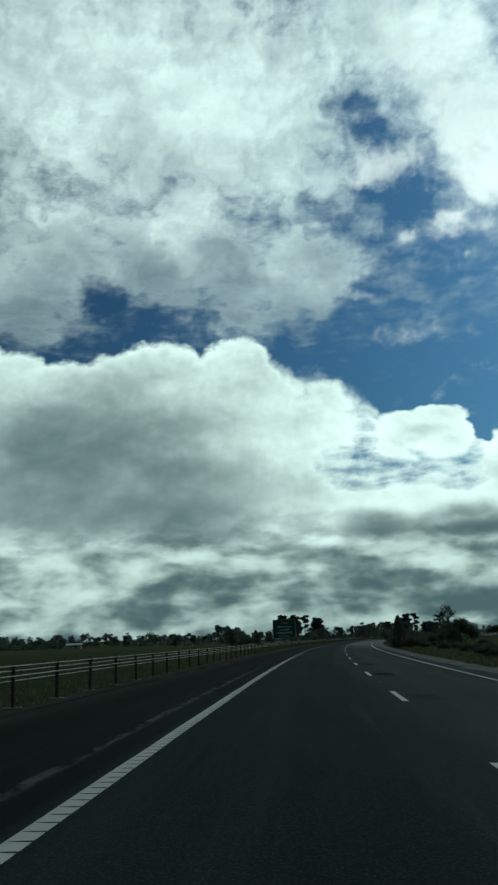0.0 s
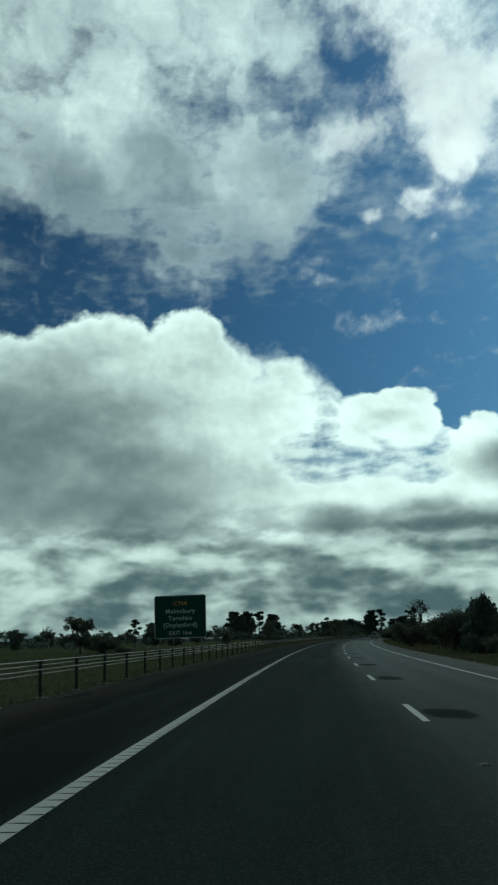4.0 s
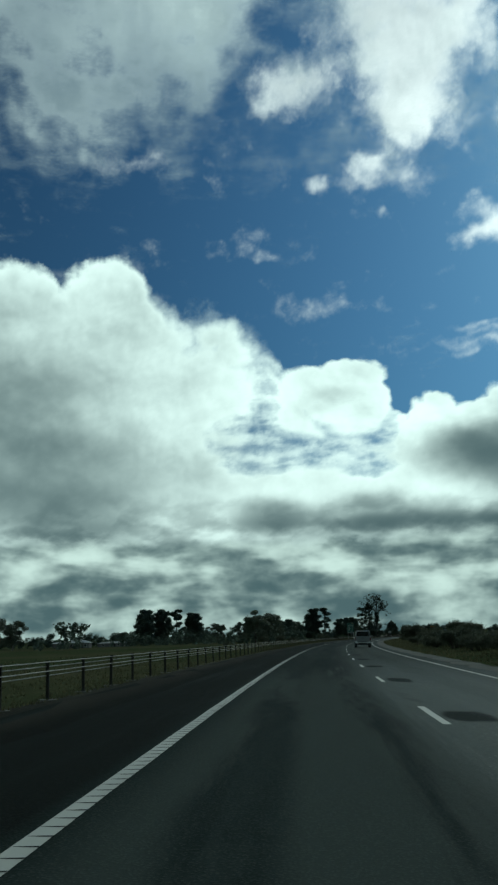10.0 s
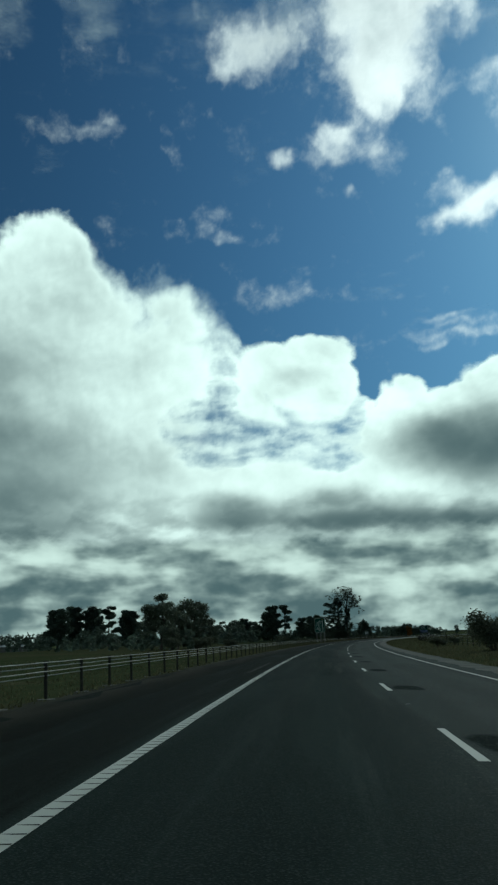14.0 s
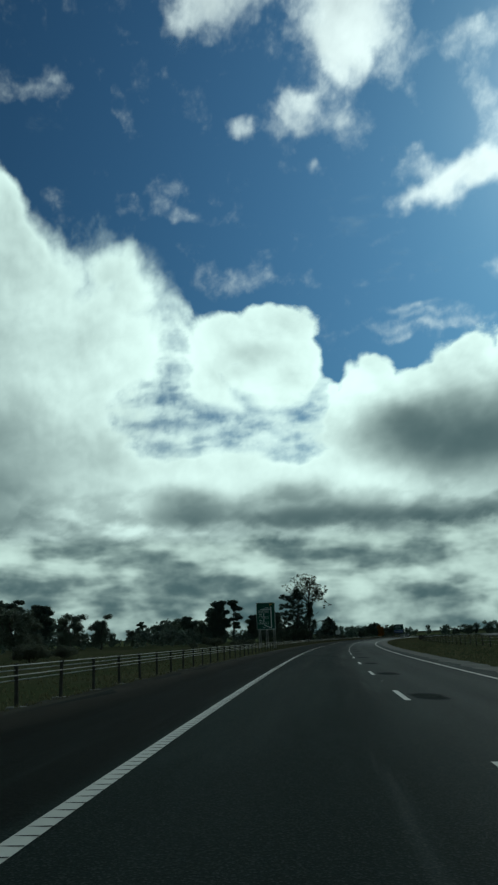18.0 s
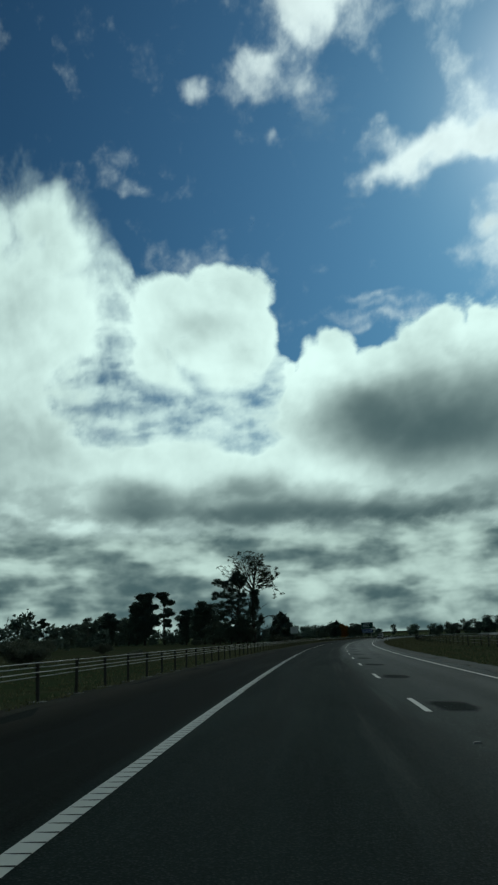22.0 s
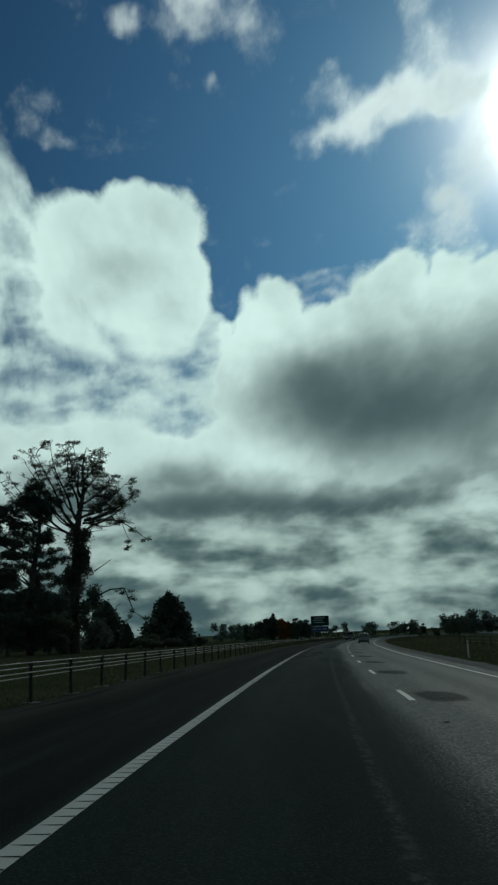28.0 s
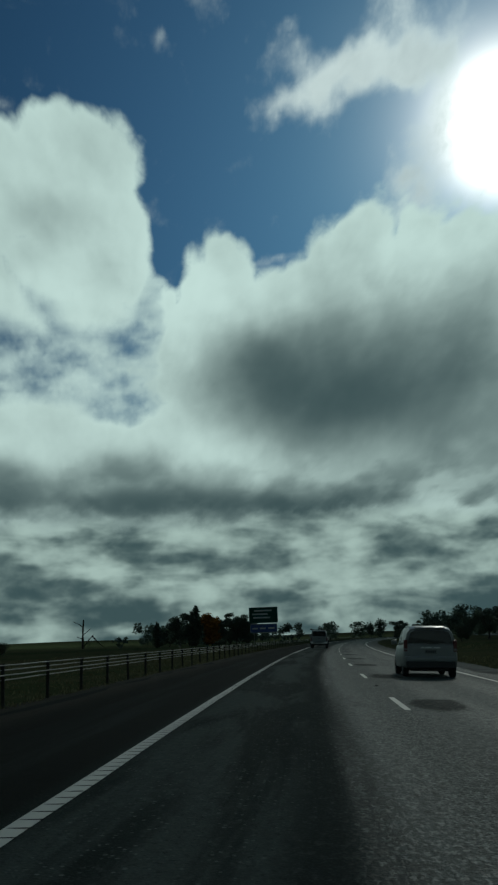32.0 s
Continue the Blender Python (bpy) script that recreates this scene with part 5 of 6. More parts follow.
rope_barrier()
SIGN_GREEN = surface("sign_green", (0.003, 0.044, 0.031), (0.005, 0.060, 0.042), 2.0, 0.55, 0.05, spec=0.08)
SIGN_WHITE = surface("sign_white", (0.34, 0.38, 0.36), (0.46, 0.50, 0.47), 3.0, 0.5, 0.05)
SIGN_GOLD = surface("sign_gold", (0.48, 0.20, 0.02), (0.62, 0.28, 0.03), 3.0, 0.5, 0.05)
SIGN_BLUE = surface("sign_blue", (0.008, 0.030, 0.13), (0.012, 0.045, 0.19), 2.0, 0.45, 0.05)
SIGN_PALE = surface("sign_pale", (0.30, 0.32, 0.31), (0.40, 0.42, 0.41), 2.0, 0.5, 0.05)
SIGN_BACK = surface("sign_back", (0.25, 0.26, 0.26), (0.36, 0.37, 0.37), 3.0, 0.5, 0.1, 0.6)


# ---- road signs ----
def rounded(w, h, r, y0, y1):
    """A board of rounded outline, w by h, its face at y0 towards -y."""
    bm = bmesh.new()
    ring = []
    for cx, cz, a0 in ((w / 2 - r, h - r, 0), (-w / 2 + r, h - r, 90), (-w / 2 + r, r, 180), (w / 2 - r, r, 270)):
        for k in range(6):
            a = radians(a0 + 18 * k)
            ring.append((cx + r * math.cos(a), cz + r * math.sin(a)))
    front = [bm.verts.new((x, y0, z)) for x, z in ring]
    back = [bm.verts.new((x, y1, z)) for x, z in ring]
    bm.faces.new(front)
    bm.faces.new(list(reversed(back)))
    for i in range(len(ring)):
        j = (i + 1) % len(ring)
        bm.faces.new((front[j], front[i], back[i], back[j]))
    bmesh.ops.recalc_face_normals(bm, faces=bm.faces)
    return bm


def lettering(words, size, x, z, y, mat, parent, align="LEFT"):
    cu = bpy.data.curves.new("lettering", "FONT")
    cu.body, cu.size, cu.align_x, cu.align_y, cu.extrude, cu.resolution_u, cu.space_character, cu.offset = words, size, align, "CENTER", 0.002, 3, 1.10, 0.012 * size
    tmp = bpy.data.objects.new("lettering", cu)
    scene.collection.objects.link(tmp)
    me = bpy.data.meshes.new_from_object(tmp.evaluated_get(bpy.context.evaluated_depsgraph_get()))
    bpy.data.objects.remove(tmp)
    me.materials.clear()
    me.materials.append(mat)
    return part("lettering", me, mat, parent, "", m=pose(x, y, z, 90, 0, 0))


def plain_bar(x0, z0, x1, z1, y, mat, parent, name="legend_bar"):
    return part(name, box(x0, y - 0.004, z0, x1, y + 0.004, z1), mat, parent)


def sign_board(w, h, mat, parent, z0, name="board"):
    rim = part(name, rounded(w, h, 0.18, -0.012, 0.012), SIGN_WHITE, parent, "white-edged rounded board", m=Matrix.Translation((0, 0, z0)))
    part("face", rounded(w - 0.12, h - 0.12, 0.14, -0.017, -0.011), mat, rim, "", m=Matrix.Translation((0, 0, 0.06)))
    for z in (0.25, h / 2, h - 0.3):
        part("rail", box(-w / 2 + 0.2, 0.014, z - 0.04, w / 2 - 0.2, 0.07, z + 0.04), GALV, rim)
    return rim


def steel_post(x, y0, top, parent, slope=0.0, name="post"):
    v, f = tube_geometry([[((x, y0 + slope, -0.3), 0.06), ((x, y0, top), 0.06)]], 10)
    return part(name, mesh_from(name, v, f, GALV, smooth=True), GALV, parent)


# the exit sign
exit_sign = thing("road_sign", "large green freeway exit sign with white letters on steel posts", "road sign", "green road signs", "", stand(199, -14.0, lie(199, -14.0), 3))
W, H, Z = 5.05, 4.1, 1.4
board = sign_board(W, H, SIGN_GREEN, exit_sign, Z)
for words, size, z, mat in (("C794", 0.56, 3.30, SIGN_GOLD), ("Malmsbury", 0.60, 2.56, SIGN_WHITE), ("Taradale", 0.60, 1.90, SIGN_WHITE), ("(Daylesford)", 0.60, 1.24, SIGN_WHITE), ("EXIT 1km", 0.50, 0.48, SIGN_WHITE)):
    lettering(words, size, 0, z, -0.022, mat, board, "CENTER")
for x in (-2.0, -0.7, 0.75, 2.0):
    steel_post(x, 0.11, Z + H - 0.2, exit_sign)

# the diagram sign
plan_sign = thing("road_sign", "tall green diagram sign of the exits ahead, on braced posts", "road sign", "green road signs", "", stand(626.5, -9.66, lie(626.5, -9.66), 3))
W, H, Z = 2.55, 3.62, 2.52
board = sign_board(W, H, SIGN_GREEN, plan_sign, Z)
plain_bar(0.66, 0.16, 0.80, 3.02, -0.02, SIGN_WHITE, board, "route_line")
plain_bar(-0.75, 2.66, 0.66, 2.76, -0.02, SIGN_WHITE, board, "route_line")
plain_bar(-0.34, 0.72, -0.24, 2.66, -0.018, SIGN_WHITE, board, "route_line")
slant = box(-0.55, -0.004, -0.05, 0.55, 0.004, 0.05)
part("route_line", slant, SIGN_WHITE, board, m=Matrix.Translation((0.2, -0.02, 0.40)) @ Matrix.Rotation(radians(24), 4, "Y"))
for z, words in ((2.38, "Elphinstone"), (1.60, "Taradale"), (0.86, "Malmsbury")):
    plain_bar(-0.98, z - 0.17, 0.36, z + 0.17, -0.022, SIGN_WHITE, board, "name_frame")
    plain_bar(-0.95, z - 0.14, 0.33, z + 0.14, -0.025, SIGN_GREEN, board, "name_panel")
    lettering(words, 0.22, -0.31, z, -0.033, SIGN_WHITE, board, "CENTER")
lettering("M79", 0.24, 0.73, 3.30, -0.022, SIGN_GOLD, board, "CENTER")
lettering("0.2km", 0.22, 0.05, 2.93, -0.022, SIGN_WHITE, board, "CENTER")
lettering("2km", 0.22, -0.30, 0.30, -0.022, SIGN_WHITE, board, "CENTER")
plain_bar(-0.92, 1.93, -0.58, 2.05, -0.02, SIGN_WHITE, board)
plain_bar(-0.92, 1.16, -0.58, 1.28, -0.02, SIGN_WHITE, board)
for x in (-1.0, 0.0, 1.0):
    steel_post(x, 0.11, Z + H - 0.2, plan_sign)
    steel_post(x + 0.16, 0.12, Z + 1.2, plan_sign, 1.9, "brace")

# the double sign further on
far_sign = thing("road_sign", "green road sign over a blue panel, on steel posts", "road sign", "green road signs", "", stand(1073, -15.3, lie(1073, -15.3), 3))
board = sign_board(5.9, 3.2, SIGN_GREEN, far_sign, 4.4)
lower = sign_board(5.5, 1.75, SIGN_BLUE, far_sign, 2.5, "lower_board")
for z, x0, x1 in ((2.5, -1.9, 1.7), (1.8, -2.3, 0.9), (1.1, -2.1, 1.4)):
    plain_bar(x0, z - 0.14, x1, z + 0.14, -0.02, SIGN_WHITE, board)
for x0, x1 in ((-2.3, -1.2), (-0.8, 0.4), (0.9, 2.2)):
    plain_bar(x0, 0.7, x1, 1.0, -0.02, SIGN_WHITE, lower)
for x in (-2.0, 2.0):
    steel_post(x, 0.12, 7.4, far_sign)

# the small pale sign on the verge
notice = thing("road_sign", "small pale rectangular sign with rows of faint lettering on two posts", "road sign", "", "", stand(779.8, -8.7, lie(779.8, -8.7), 2))
board = part("board", rounded(1.38, 1.12, 0.05, -0.012, 0.012), SIGN_PALE, notice, "pale grey sign board", m=Matrix.Translation((0, 0, 1.98)))
for z, x0, x1 in ((0.86, -0.5, 0.48), (0.64, -0.42, 0.40), (0.42, -0.52, 0.30), (0.22, -0.36, 0.44)):
    plain_bar(x0, z - 0.05, x1, z + 0.05, -0.018, SIGN_BACK, board)
for x in (-0.42, 0.42):
    part("post", box(x - 0.035, 0.02, -0.3, x + 0.035, 0.09, 2.95, 0.008), POST_DARK, notice)


# ---- vehicles ----
def car_paint(name, tone, rough=0.35):
    return surface(name, tuple(c * 0.9 for c in tone), tone, 3.0, rough, 0.02, 0.25, fine=300.0)


SILVER, PEARL = car_paint("silver_paint", (0.16, 0.172, 0.168)), car_paint("white_pearl_paint", (0.20, 0.212, 0.208))
GLASS = surface("tinted_glass", (0.006, 0.008, 0.009), (0.012, 0.015, 0.016), 2.0, 0.12, 0.0)
RUBBER = surface("tyre_rubber", (0.010, 0.010, 0.010), (0.022, 0.022, 0.022), 8.0, 0.85, 0.3)
TRIM = surface("black_trim", (0.012, 0.012, 0.012), (0.028, 0.028, 0.028), 6.0, 0.6, 0.1)
ALLOY = surface("alloy", (0.25, 0.25, 0.25), (0.42, 0.42, 0.42), 6.0, 0.4, 0.05, 0.8)
CHROME = surface("chrome", (0.42, 0.45, 0.44), (0.58, 0.61, 0.60), 6.0, 0.28, 0.02, 0.9)
LAMP_RED = surface("red_lens", (0.055, 0.004, 0.004), (0.11, 0.007, 0.006), 9.0, 0.3, 0.02)
LAMP_CLEAR = surface("clear_lens", (0.12, 0.10, 0.10), (0.20, 0.17, 0.17), 9.0, 0.2, 0.02)
PLATE = surface("plate_white", (0.10, 0.105, 0.10), (0.15, 0.155, 0.15), 5.0, 0.5, 0.02)


def hull(stations, close=True):
    """A body lofted through half-outlines (half width, height) at places along y; mirrored, open below."""
    bm = bmesh.new()
    rings = []
    for y, outline in stations:
        pts = [(-x, z) for x, z in outline] + [(x, z) for x, z in reversed(outline)]
        rings.append([bm.verts.new((x, y, z)) for x, z in pts])
    n = len(rings[0])
    for a, b in zip(rings, rings[1:]):
        for i in range(n):
            j = (i + 1) % n
            bm.faces.new((a[i], a[j], b[j], b[i]))
    if close:
        bm.faces.new(list(reversed(rings[0])))
        bm.faces.new(rings[-1])
    bmesh.ops.recalc_face_normals(bm, faces=bm.faces)
    sharp = [e for e in bm.edges if len(e.link_faces) == 2 and e.calc_face_angle(0) > 0.6]
    if sharp:
        bmesh.ops.bevel(bm, geom=sharp, offset=0.03, segments=2, affect="EDGES", profile=0.6, clamp_overlap=True)
    return bm


def wheel(x, y, r, wide, parent, side):
    ring = [(r * 0.62, -wide / 2), (r * 0.90, -wide / 2), (r, -wide * 0.34), (r, wide * 0.34), (r * 0.90, wide / 2), (r * 0.62, wide / 2)]
    seg = 28
    v, f = [], []
    for k in range(seg):
        a = 2 * math.pi * k / seg
        v += [(w, q * math.cos(a), q * math.sin(a)) for q, w in ring]
    c = len(ring)
    for k in range(seg):
        for i in range(c):
            f.append((k * c + i, k * c + (i + 1) % c, ((k + 1) % seg) * c + (i + 1) % c, ((k + 1) % seg) * c + i))
    holder = part("wheel", mesh_from("wheel", v, f, RUBBER, smooth=True), RUBBER, parent, "black tyre on an alloy rim", m=pose(x, y, r))
    bm = bmesh.new()
    bmesh.ops.create_cone(bm, cap_ends=True, segments=24, radius1=r * 0.63, radius2=r * 0.55, depth=wide * 0.7, matrix=Matrix.Rotation(radians(90 * side), 4, "Y"))
    part("rim", bm, ALLOY, holder)
    bm = bmesh.new()
    for k in range(6):
        m = Matrix.Rotation(2 * math.pi * k / 6, 4, "X") @ Matrix.Translation((side * wide * 0.36, r * 0.32, 0))
        bmesh.ops.create_cube(bm, size=1.0, matrix=m @ Matrix.Diagonal((0.02, r * 0.5, 0.07, 1)))
    part("spokes", bm, TRIM, holder)


def plate_bars(parent, y, z, wide=0.37):
    plate = part("number_plate", box(-wide / 2, y - 0.012, z - 0.06, wide / 2, y, z + 0.06, 0.004), PLATE, parent, "white number plate")
    for i in range(6):
        x = -wide / 2 + 0.045 + i * (wide - 0.09) / 5
        part("legend_bar", box(x - 0.016, y - 0.016, z - 0.035, x + 0.016, y - 0.011, z + 0.035), TRIM, plate)


def ute(s, u, label):
    """A twin-cab ute with a canopy, a roof rack and a rolled awning; it points along the road."""
    ob = thing("ute", label, "car", "cars on the road", "", stand(s, u, float(cross(u))) @ pose(0, 0, 0, 0, math.degrees(math.atan(FALL)), 0))
    low = [(0.0, [(0.60, 0.52), (0.86, 0.56), (0.915, 0.78), (0.915, 1.02), (0.89, 1.16), (0.86, 1.20)]), (0.12, [(0.62, 0.46), (0.90, 0.52), (0.935, 0.78), (0.935, 1.02), (0.91, 1.17), (0.86, 1.21)]),
           (3.6, [(0.62, 0.44), (0.90, 0.50), (0.935, 0.78), (0.935, 1.02), (0.90, 1.14), (0.84, 1.18)]), (4.75, [(0.60, 0.46), (0.88, 0.52), (0.92, 0.76), (0.90, 0.96), (0.84, 1.06), (0.74, 1.10)]),
           (5.2, [(0.52, 0.50), (0.74, 0.54), (0.78, 0.70), (0.76, 0.88), (0.70, 0.96), (0.58, 0.99)])]
    part("body", hull(low), SILVER, ob, "silver body, dusty below", True)
    part("canopy", hull([(0.06, [(0.84, 1.19), (0.855, 1.24), (0.73, 1.82), (0.66, 1.87)]), (0.25, [(0.85, 1.19), (0.86, 1.24), (0.75, 1.86), (0.68, 1.91)]), (1.55, [(0.85, 1.19), (0.86, 1.24), (0.76, 1.86), (0.68, 1.92)])]), SILVER, ob, "fibreglass canopy over the tray", True)
    part("cab", hull([(1.57, [(0.84, 1.17), (0.86, 1.22), (0.75, 1.78), (0.66, 1.84)]), (2.9, [(0.84, 1.16), (0.86, 1.20), (0.73, 1.80), (0.64, 1.85)]), (3.15, [(0.83, 1.15), (0.85, 1.19), (0.70, 1.70), (0.60, 1.76)]), (3.95, [(0.80, 1.10), (0.82, 1.13), (0.80, 1.17), (0.70, 1.19)])]), SILVER, ob, "", True)
    rear = bmesh.new()
    rear.faces.new([rear.verts.new(c) for c in ((-0.74, 0.045, 1.27), (0.74, 0.045, 1.27), (0.645, 0.045, 1.79), (-0.645, 0.045, 1.79))])
    bmesh.ops.solidify(rear, geom=rear.faces[:], thickness=0.012)
    part("rear_window", rear, GLASS, ob, "dark tinted canopy window")
    for side in (-1, 1):
        for y0, y1, top in ((0.35, 1.40, 1.70), (1.70, 2.35, 1.70), (2.45, 3.10, 1.66)):
            bm = bmesh.new()
            lo, hi = 0.872, 0.775
            bm.faces.new([bm.verts.new(c) for c in ((side * lo, y0, 1.26), (side * lo, y1 + 0.12, 1.26), (side * hi, y1, top), (side * hi, y0 + 0.05, top))])
            bmesh.ops.solidify(bm, geom=bm.faces[:], thickness=0.01)
            part("side_window", bm, GLASS, ob)
        lamp = part("tail_light", box(side * 0.845 - 0.075, -0.025, 0.80, side * 0.845 + 0.075, 0.10, 1.14, 0.02), LAMP_RED, ob, "red tail light")
        part("reverse_light", box(side * 0.845 - 0.07, -0.030, 0.95, side * 0.845 + 0.07, -0.02, 1.00), LAMP_CLEAR, lamp)
        part("mirror", box(side * 1.04 - 0.09, 3.05, 1.16, side * 1.04 + 0.09, 3.15, 1.36, 0.03), SILVER, ob)
        for y, r in ((1.05, 0.385), (4.15, 0.385)):
            wheel(side * 0.80, y, r, 0.26, ob, side)
            arch = bmesh.new()
            for k in range(11):
                a = math.pi * k / 10
                m = Matrix.Translation((side * 0.93, y + 0.46 * math.cos(a), 0.39 + 0.46 * math.sin(a))) @ Matrix.Rotation(-(a - math.pi / 2), 4, "X")
                bmesh.ops.create_cube(arch, size=1.0, matrix=m @ Matrix.Diagonal((0.07, 0.17, 0.05, 1)))
            part("wheel_arch", arch, TRIM, ob)
        part("mud_flap", box(side * 0.80 - 0.13, 0.52, 0.20, side * 0.80 + 0.13, 0.535, 0.52), TRIM, ob)
        part("side_step", box(side * 0.93 - 0.07, 1.75, 0.42, side * 0.93 + 0.07, 3.4, 0.48, 0.02), TRIM, ob)
    part("tailgate", box(-0.75, -0.022, 0.74, 0.75, 0.02, 1.17, 0.015), SILVER, ob, "silver tailgate")
    part("tailgate_handle", box(-0.13, -0.045, 1.04, 0.13, -0.02, 1.10, 0.012), TRIM, ob)
    bar = part("bumper", box(-0.90, -0.17, 0.50, 0.90, 0.06, 0.60, 0.03), CHROME, ob, "chromed rear step bumper")
    for side in (-1, 1):
        part("bumper_corner", box(side * 0.74 - 0.17, -0.16, 0.58, side * 0.74 + 0.17, 0.05, 0.70, 0.03), CHROME, bar)
    part("step_pad", box(-0.4, -0.175, 0.585, 0.4, 0.0, 0.61, 0.005), TRIM, bar)
    plate_bars(ob, -0.03, 0.68)
    part("chassis", box(-0.5, 0.3, 0.30, 0.5, 4.6, 0.50, 0.02), TRIM, ob)
    part("axle", box(-0.75, 1.0, 0.33, 0.75, 1.1, 0.43, 0.02), TRIM, ob)
    rack = part("roof_rack", box(-0.68, 0.25, 1.965, 0.68, 0.30, 1.995, 0.006), TRIM, ob, "black roof rack")
    for y in (0.75, 1.35, 1.95, 2.55):
        part("rack_bar", box(-0.68, y, 1.965, 0.68, y + 0.05, 1.995, 0.006), TRIM, rack)
    for side in (-1, 1):
        part("rack_rail", box(side * 0.68 - 0.025, 0.2, 1.955, side * 0.68 + 0.025, 2.65, 2.005, 0.008), TRIM, rack)
        for y in (0.3, 1.4, 2.5):
            part("rack_foot", box(side * 0.66 - 0.02, y, 1.80, side * 0.66 + 0.02, y + 0.06, 1.97), TRIM, rack)
    v, f = tube_geometry([[((-0.86, 0.15, 2.0), 0.085), ((-0.86, 0.2, 2.0), 0.10), ((-0.86, 2.1, 2.0), 0.10), ((-0.86, 2.15, 2.0), 0.085)]], 12)
    part("awning", mesh_from("awning", v, f, TRIM, smooth=True), TRIM, ob, "rolled black awning")
    return ob


def hatchback(s, u, label):
    """A tall small hatchback seen from behind, pointing along the road."""
    ob = thing("hatchback", label, "car", "cars on the road", "", stand(s, u, float(cross(u))) @ pose(0, 0, 0, 0, math.degrees(math.atan(FALL)), 0))
    low = [(0.0, [(0.62, 0.34), (0.76, 0.36), (0.80, 0.55), (0.79, 0.80), (0.76, 0.96), (0.72, 1.00)]), (0.18, [(0.64, 0.26), (0.82, 0.30), (0.85, 0.55), (0.845, 0.80), (0.82, 0.97), (0.76, 1.01)]),
           (2.6, [(0.64, 0.22), (0.82, 0.26), (0.845, 0.52), (0.84, 0.76), (0.82, 0.92), (0.76, 0.96)]), (3.45, [(0.60, 0.24), (0.80, 0.28), (0.82, 0.50), (0.78, 0.72), (0.70, 0.84), (0.60, 0.88)]),
           (3.88, [(0.46, 0.30), (0.62, 0.32), (0.64, 0.48), (0.60, 0.62), (0.52, 0.68), (0.42, 0.70)])]
    part("body", hull(low), PEARL, ob, "pale pearl-white body", True)
    part("cabin", hull([(0.06, [(0.78, 0.98), (0.80, 1.04), (0.70, 1.36), (0.60, 1.46), (0.42, 1.50)]), (0.40, [(0.80, 0.98), (0.82, 1.04), (0.71, 1.42), (0.62, 1.53), (0.44, 1.58)]), (1.8, [(0.79, 0.95), (0.81, 1.00), (0.69, 1.42), (0.60, 1.53), (0.42, 1.58)]),
                        (2.35, [(0.77, 0.93), (0.79, 0.98), (0.62, 1.34), (0.54, 1.40), (0.38, 1.43)]), (3.15, [(0.72, 0.88), (0.74, 0.91), (0.71, 0.94), (0.62, 0.95), (0.42, 0.96)])]), PEARL, ob, "", True)
    rear = bmesh.new()
    rear.faces.new([rear.verts.new(c) for c in ((-0.68, 0.025, 1.05), (0.68, 0.025, 1.05), (0.655, 0.03, 1.22), (0.58, 0.035, 1.38), (0.46, 0.04, 1.43), (-0.46, 0.04, 1.43), (-0.58, 0.035, 1.38), (-0.655, 0.03, 1.22))])
    bmesh.ops.solidify(rear, geom=rear.faces[:], thickness=0.012)
    part("rear_window", rear, GLASS, ob, "dark rear window")
    part("wiper", box(-0.02, 0.035, 1.03, 0.26, 0.05, 1.05), TRIM, ob)
    part("spoiler", box(-0.46, -0.05, 1.475, 0.46, 0.25, 1.53, 0.02), PEARL, ob)
    for side in (-1, 1):
        for y0, y1, top in ((0.45, 1.05, 1.40), (1.12, 1.85, 1.42)):
            bm = bmesh.new()
            bm.faces.new([bm.verts.new(c) for c in ((side * 0.808, y0 - 0.1, 1.05), (side * 0.808, y1 + 0.1, 1.05), (side * 0.695, y1, top), (side * 0.695, y0, top))])
            bmesh.ops.solidify(bm, geom=bm.faces[:], thickness=0.01)
            part("side_window", bm, GLASS, ob)
        lamp = part("tail_light", box(side * 0.765 - 0.06, -0.02, 0.78, side * 0.765 + 0.06, 0.16, 1.14, 0.03), LAMP_RED, ob, "tall red tail light")
        part("indicator", box(side * 0.765 - 0.045, -0.025, 0.82, side * 0.765 + 0.045, -0.015, 0.88), LAMP_CLEAR, lamp)
        part("mirror", box(side * 0.94 - 0.09, 2.05, 0.98, side * 0.94 + 0.09, 2.14, 1.13, 0.03), PEARL, ob)
        for y in (0.62, 3.08):
            wheel(side * 0.735, y, 0.30, 0.19, ob, side)
        part("roof_trim", box(side * 0.58 - 0.015, 0.45, 1.53, side * 0.58 + 0.015, 1.8, 1.56, 0.004), CHROME, ob)
    part("hatch", box(-0.64, -0.018, 0.60, 0.64, 0.02, 1.0, 0.02), PEARL, ob, "pale tailgate")
    part("garnish", box(-0.30, -0.035, 0.885, 0.30, -0.015, 0.92, 0.006), CHROME, ob)
    part("bumper", box(-0.80, -0.08, 0.48, 0.80, 0.06, 0.64, 0.04), PEARL, ob, "pale rear bumper")
    part("lower_bumper", box(-0.76, -0.085, 0.28, 0.76, 0.05, 0.49, 0.03), TRIM, ob)
    plate_bars(ob, -0.022, 0.78, 0.36)
    part("underbody", box(-0.6, 0.3, 0.18, 0.6, 3.5, 0.30, 0.02), TRIM, ob)
    return ob


ute(385.5, 3.58, "silver twin-cab ute with canopy and roof rack in the outer lane")
ute(988, -0.5, "silver twin-cab ute far ahead in the near lane")
hatchback(919.0, 3.72, "pale small hatchback in the outer lane")

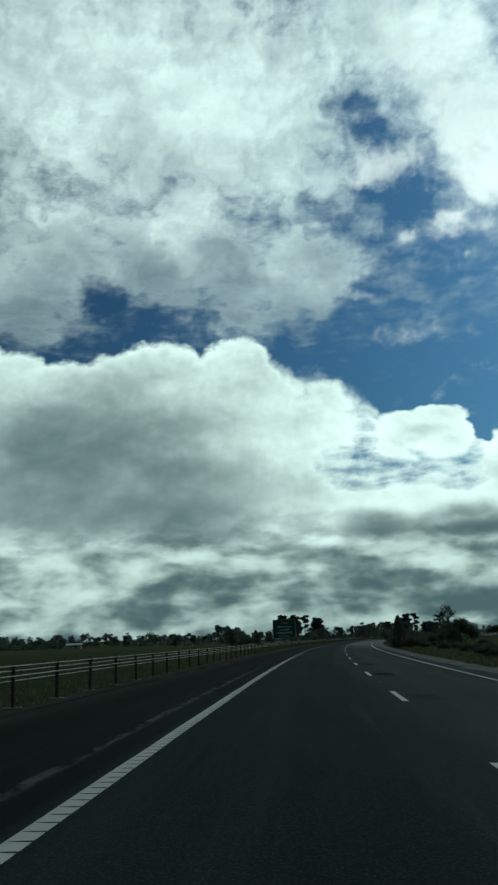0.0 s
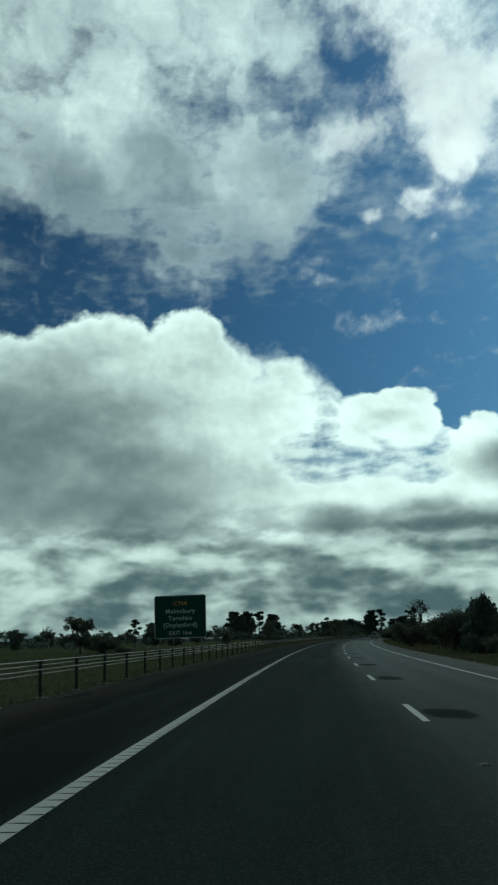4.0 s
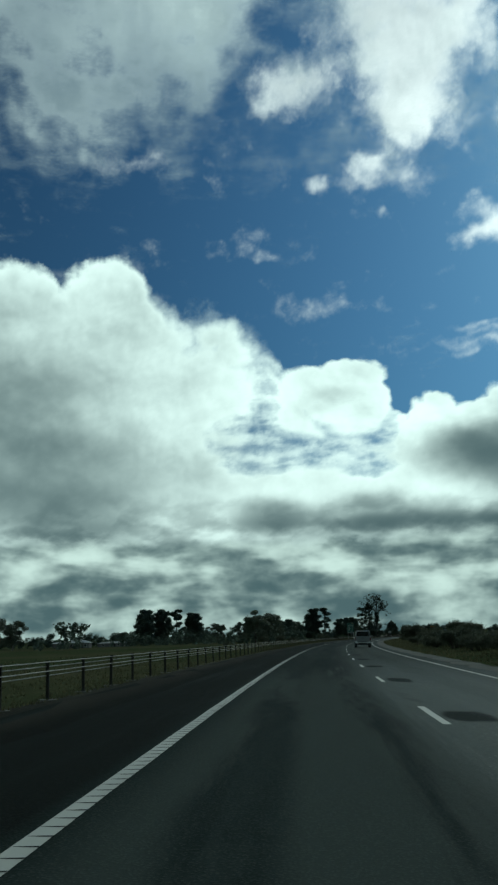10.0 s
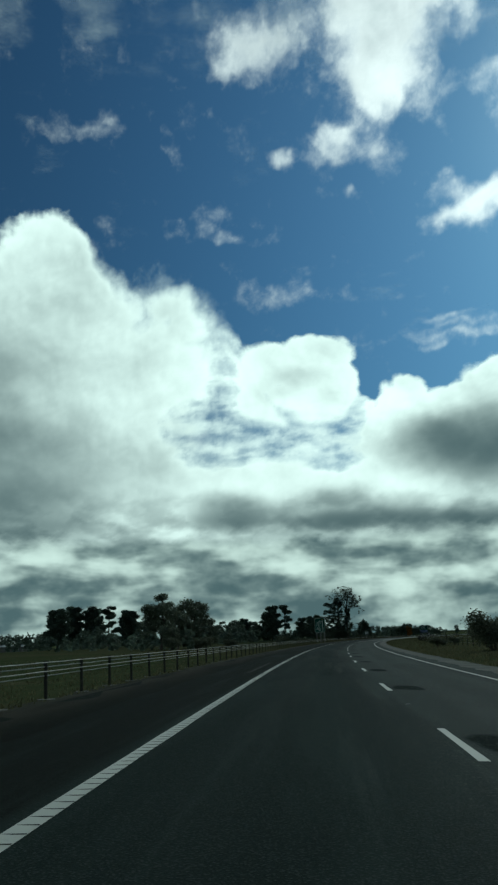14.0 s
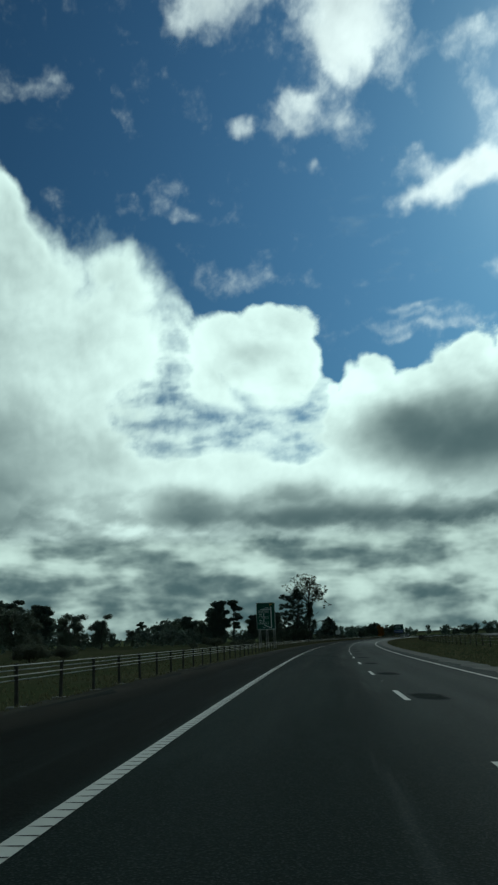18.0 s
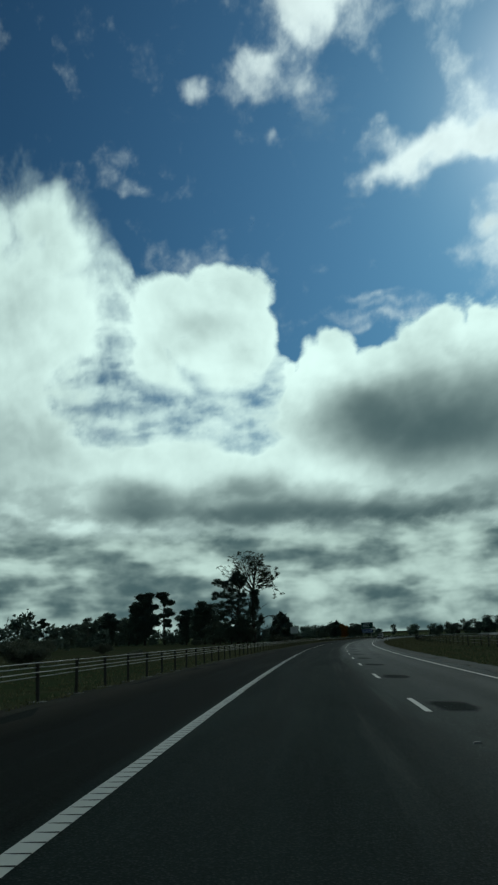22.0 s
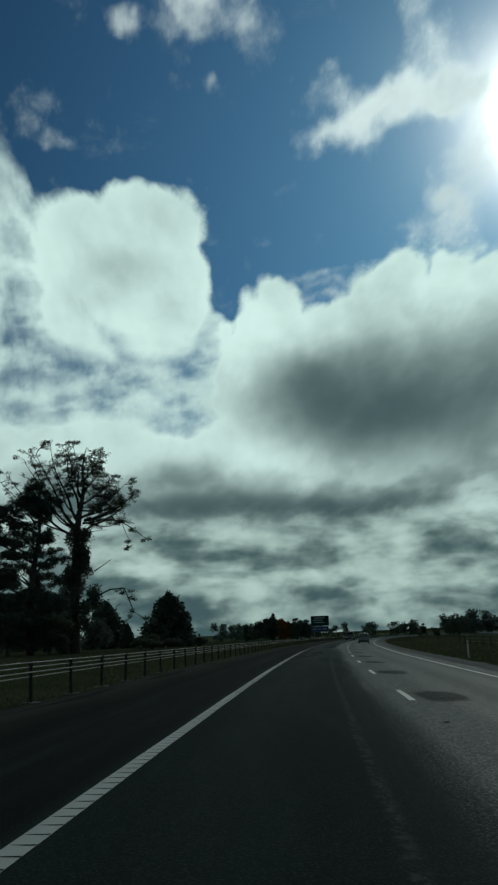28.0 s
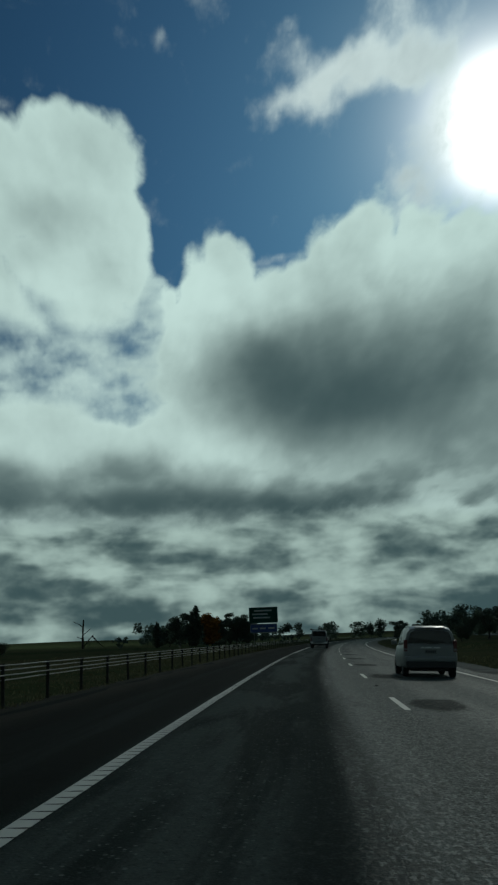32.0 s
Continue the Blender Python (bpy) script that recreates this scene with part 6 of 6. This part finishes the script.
# ---- houses and sheds ----
WALL = surface("weatherboard", (0.10, 0.10, 0.09), (0.17, 0.165, 0.15), 0.8, 0.8, 0.2)
IRON_PALE, IRON_GREY = surface("pale_iron_roof", (0.26, 0.28, 0.27), (0.36, 0.38, 0.365), 1.2, 0.5, 0.1, 0.2), surface("grey_iron_roof", (0.14, 0.145, 0.145), (0.22, 0.225, 0.22), 1.2, 0.55, 0.1, 0.2)


def house(s, u, wide, deep, wall_h, roof_h, roof_mat, label, turn=0.0, hip=True):
    ob = thing("house" if hip else "shed", label, "house" if hip else "shed", "farm buildings", "", stand(s, u, lie(s, u) - 0.15, turn))
    part("wall", box(-wide / 2, -deep / 2, 0, wide / 2, deep / 2, wall_h, 0.02), WALL, ob)
    bm = bmesh.new()
    o = 0.5
    inset = deep / 2 if hip else 0.0
    eave = [bm.verts.new(c) for c in ((-wide / 2 - o, -deep / 2 - o, wall_h - 0.05), (wide / 2 + o, -deep / 2 - o, wall_h - 0.05), (wide / 2 + o, deep / 2 + o, wall_h - 0.05), (-wide / 2 - o, deep / 2 + o, wall_h - 0.05))]
    ridge = [bm.verts.new(c) for c in ((-wide / 2 - (0 if hip else o) + inset * 0.8, 0, wall_h + roof_h), (wide / 2 + (0 if hip else o) - inset * 0.8, 0, wall_h + roof_h))]
    for f in ((eave[0], eave[1], ridge[1], ridge[0]), (eave[2], eave[3], ridge[0], ridge[1]), (eave[1], eave[2], ridge[1]), (eave[3], eave[0], ridge[0]), tuple(reversed(eave))):
        bm.faces.new(f)
    part("roof", bm, roof_mat, ob)
    for x in (-wide * 0.3, wide * 0.02, wide * 0.32):
        w = part("window", box(x - 0.7, -deep / 2 - 0.05, 1.0, x + 0.7, -deep / 2 + 0.05, wall_h - 0.4, 0.01), SIGN_WHITE, ob)
        part("pane", box(x - 0.6, -deep / 2 - 0.06, 1.1, x + 0.6, -deep / 2 - 0.045, wall_h - 0.5), GLASS, w)
    part("door", box(wide * 0.14, -deep / 2 - 0.05, 0.1, wide * 0.14 + 0.9, -deep / 2 + 0.05, 2.1, 0.01), TRIM, ob)


house(826, -227, 22, 9, 2.9, 0.9, IRON_PALE, "long low farm shed with a pale iron roof", 8, False)
house(800, -185, 13, 9, 2.3, 1.0, IRON_GREY, "low farmhouse with a grey hipped roof among trees", -5)
house(520, -210, 9, 7, 2.6, 1.2, IRON_PALE, "small farm shed with a pale roof in a far paddock", 20, False)
house(520, -149, 8, 7, 1.9, 0.9, IRON_PALE, "small pale-roofed shed by a row of trees", -10, False)
house(520, -113, 8.5, 7, 2.7, 1.0, IRON_PALE, "low pale-roofed shed behind dark trees", 5, False)
house(700, -154, 11, 8, 3.0, 1.4, IRON_PALE, "pale-roofed farm building beside dark pines", 15)
house(760, -163, 15, 9, 2.4, 0.9, IRON_GREY, "grey-roofed farmhouse in a green paddock", 0)
house(1120, 60, 9, 7, 2.3, 1.1, IRON_PALE, "white house across the median by far trees", 30)
house(1130, 84, 9, 7, 2.5, 1.2, IRON_PALE, "white house by a dark belt of trees", 60)
house(900, 62, 12, 8, 2.0, 0.8, IRON_PALE, "long pale shed beyond the far carriageway", 40, False)


# ---- fences, markers and grass ----
def paddock_fence(name, u, s0, s1, step, label):
    ob = thing(name, label, "fence")
    r = random.Random(int(s0))
    s = s0
    v, f = tube_geometry([[((0, 0, -0.2), 0.06), ((0, 0, 1.15), 0.055)]], 7)
    me = mesh_from("post", v, f, POST_DARK, smooth=True)
    while s < s1:
        part("post", me, POST_DARK, ob, m=Matrix.Translation(place(s, u, lie(s, u))) @ pose(0, 0, 0, r.uniform(-3, 3), r.uniform(-3, 3), r.uniform(0, 90)) @ Matrix.Scale(r.uniform(0.9, 1.1), 4))
        s += step
    for h in (0.35, 0.65, 0.95, 1.08):
        v, f = tube_geometry([[(place(q, u, lie(q, u) + h), 0.004) for q in np.arange(s0, s1, step)]], 4)
        part("wire", mesh_from("wire", v, f, GALV), GALV, ob)


paddock_fence("median_fence", 15.5, 470, 900, 5.0, "post and wire fence along the grassy median")

marker = thing("guide_post", "white roadside guide post with a reflector", "guide post", "guide posts", "", stand(834, 8.3, lie(834, 8.3)))
part("blade", box(-0.05, -0.012, -0.05, 0.05, 0.012, 1.0, 0.008), SIGN_WHITE, marker)
part("reflector", box(-0.03, -0.018, 0.82, 0.03, -0.011, 0.92), LAMP_RED, marker)


def grass(name, label, bands, seed):
    """Tufts of rough grass, thick by the fence lines."""
    r = np.random.RandomState(seed)
    v, f = [], []
    for u0, u1, s0, s1, count, tall in bands:
        ss, uu = r.uniform(s0, s1, count), r.uniform(0, 1, count) ** 1.3 * (u1 - u0) + u0
        for s, u in zip(ss, uu):
            p = place(s, u, lie(s, u) - 0.02)
            for _ in range(4):
                h = tall * r.uniform(0.5, 1.3)
                a, lean = r.uniform(0, 6.28), r.uniform(0.15, 0.6) * h
                w = 0.02 + 0.02 * r.rand()
                b = len(v)
                q = p + Vector((r.uniform(-.12, .12), r.uniform(-.12, .12), 0))
                v += [q + Vector((w * math.sin(a), -w * math.cos(a), 0)), q - Vector((w * math.sin(a), -w * math.cos(a), 0)), q + Vector((lean * math.cos(a), lean * math.sin(a), h))]
                f.append((b, b + 1, b + 2))
    return tagged(new(name, mesh_from(name, v, f, STRAW)), label, "grass", "", "stuff")


grass("verge_grass", "rough straw and green grass along the barrier", [(-5.9, -12, 0, 1000, 16000, 0.10), (-12, -26, 0, 1050, 8000, 0.20), (-5.45, -5.9, 0, 950, 5000, 0.09)], 3)
grass("median_grass", "rough grass along the median", [(7.6, 14, 20, 950, 12000, 0.18), (14, 34, 60, 1000, 7000, 0.26)], 5)
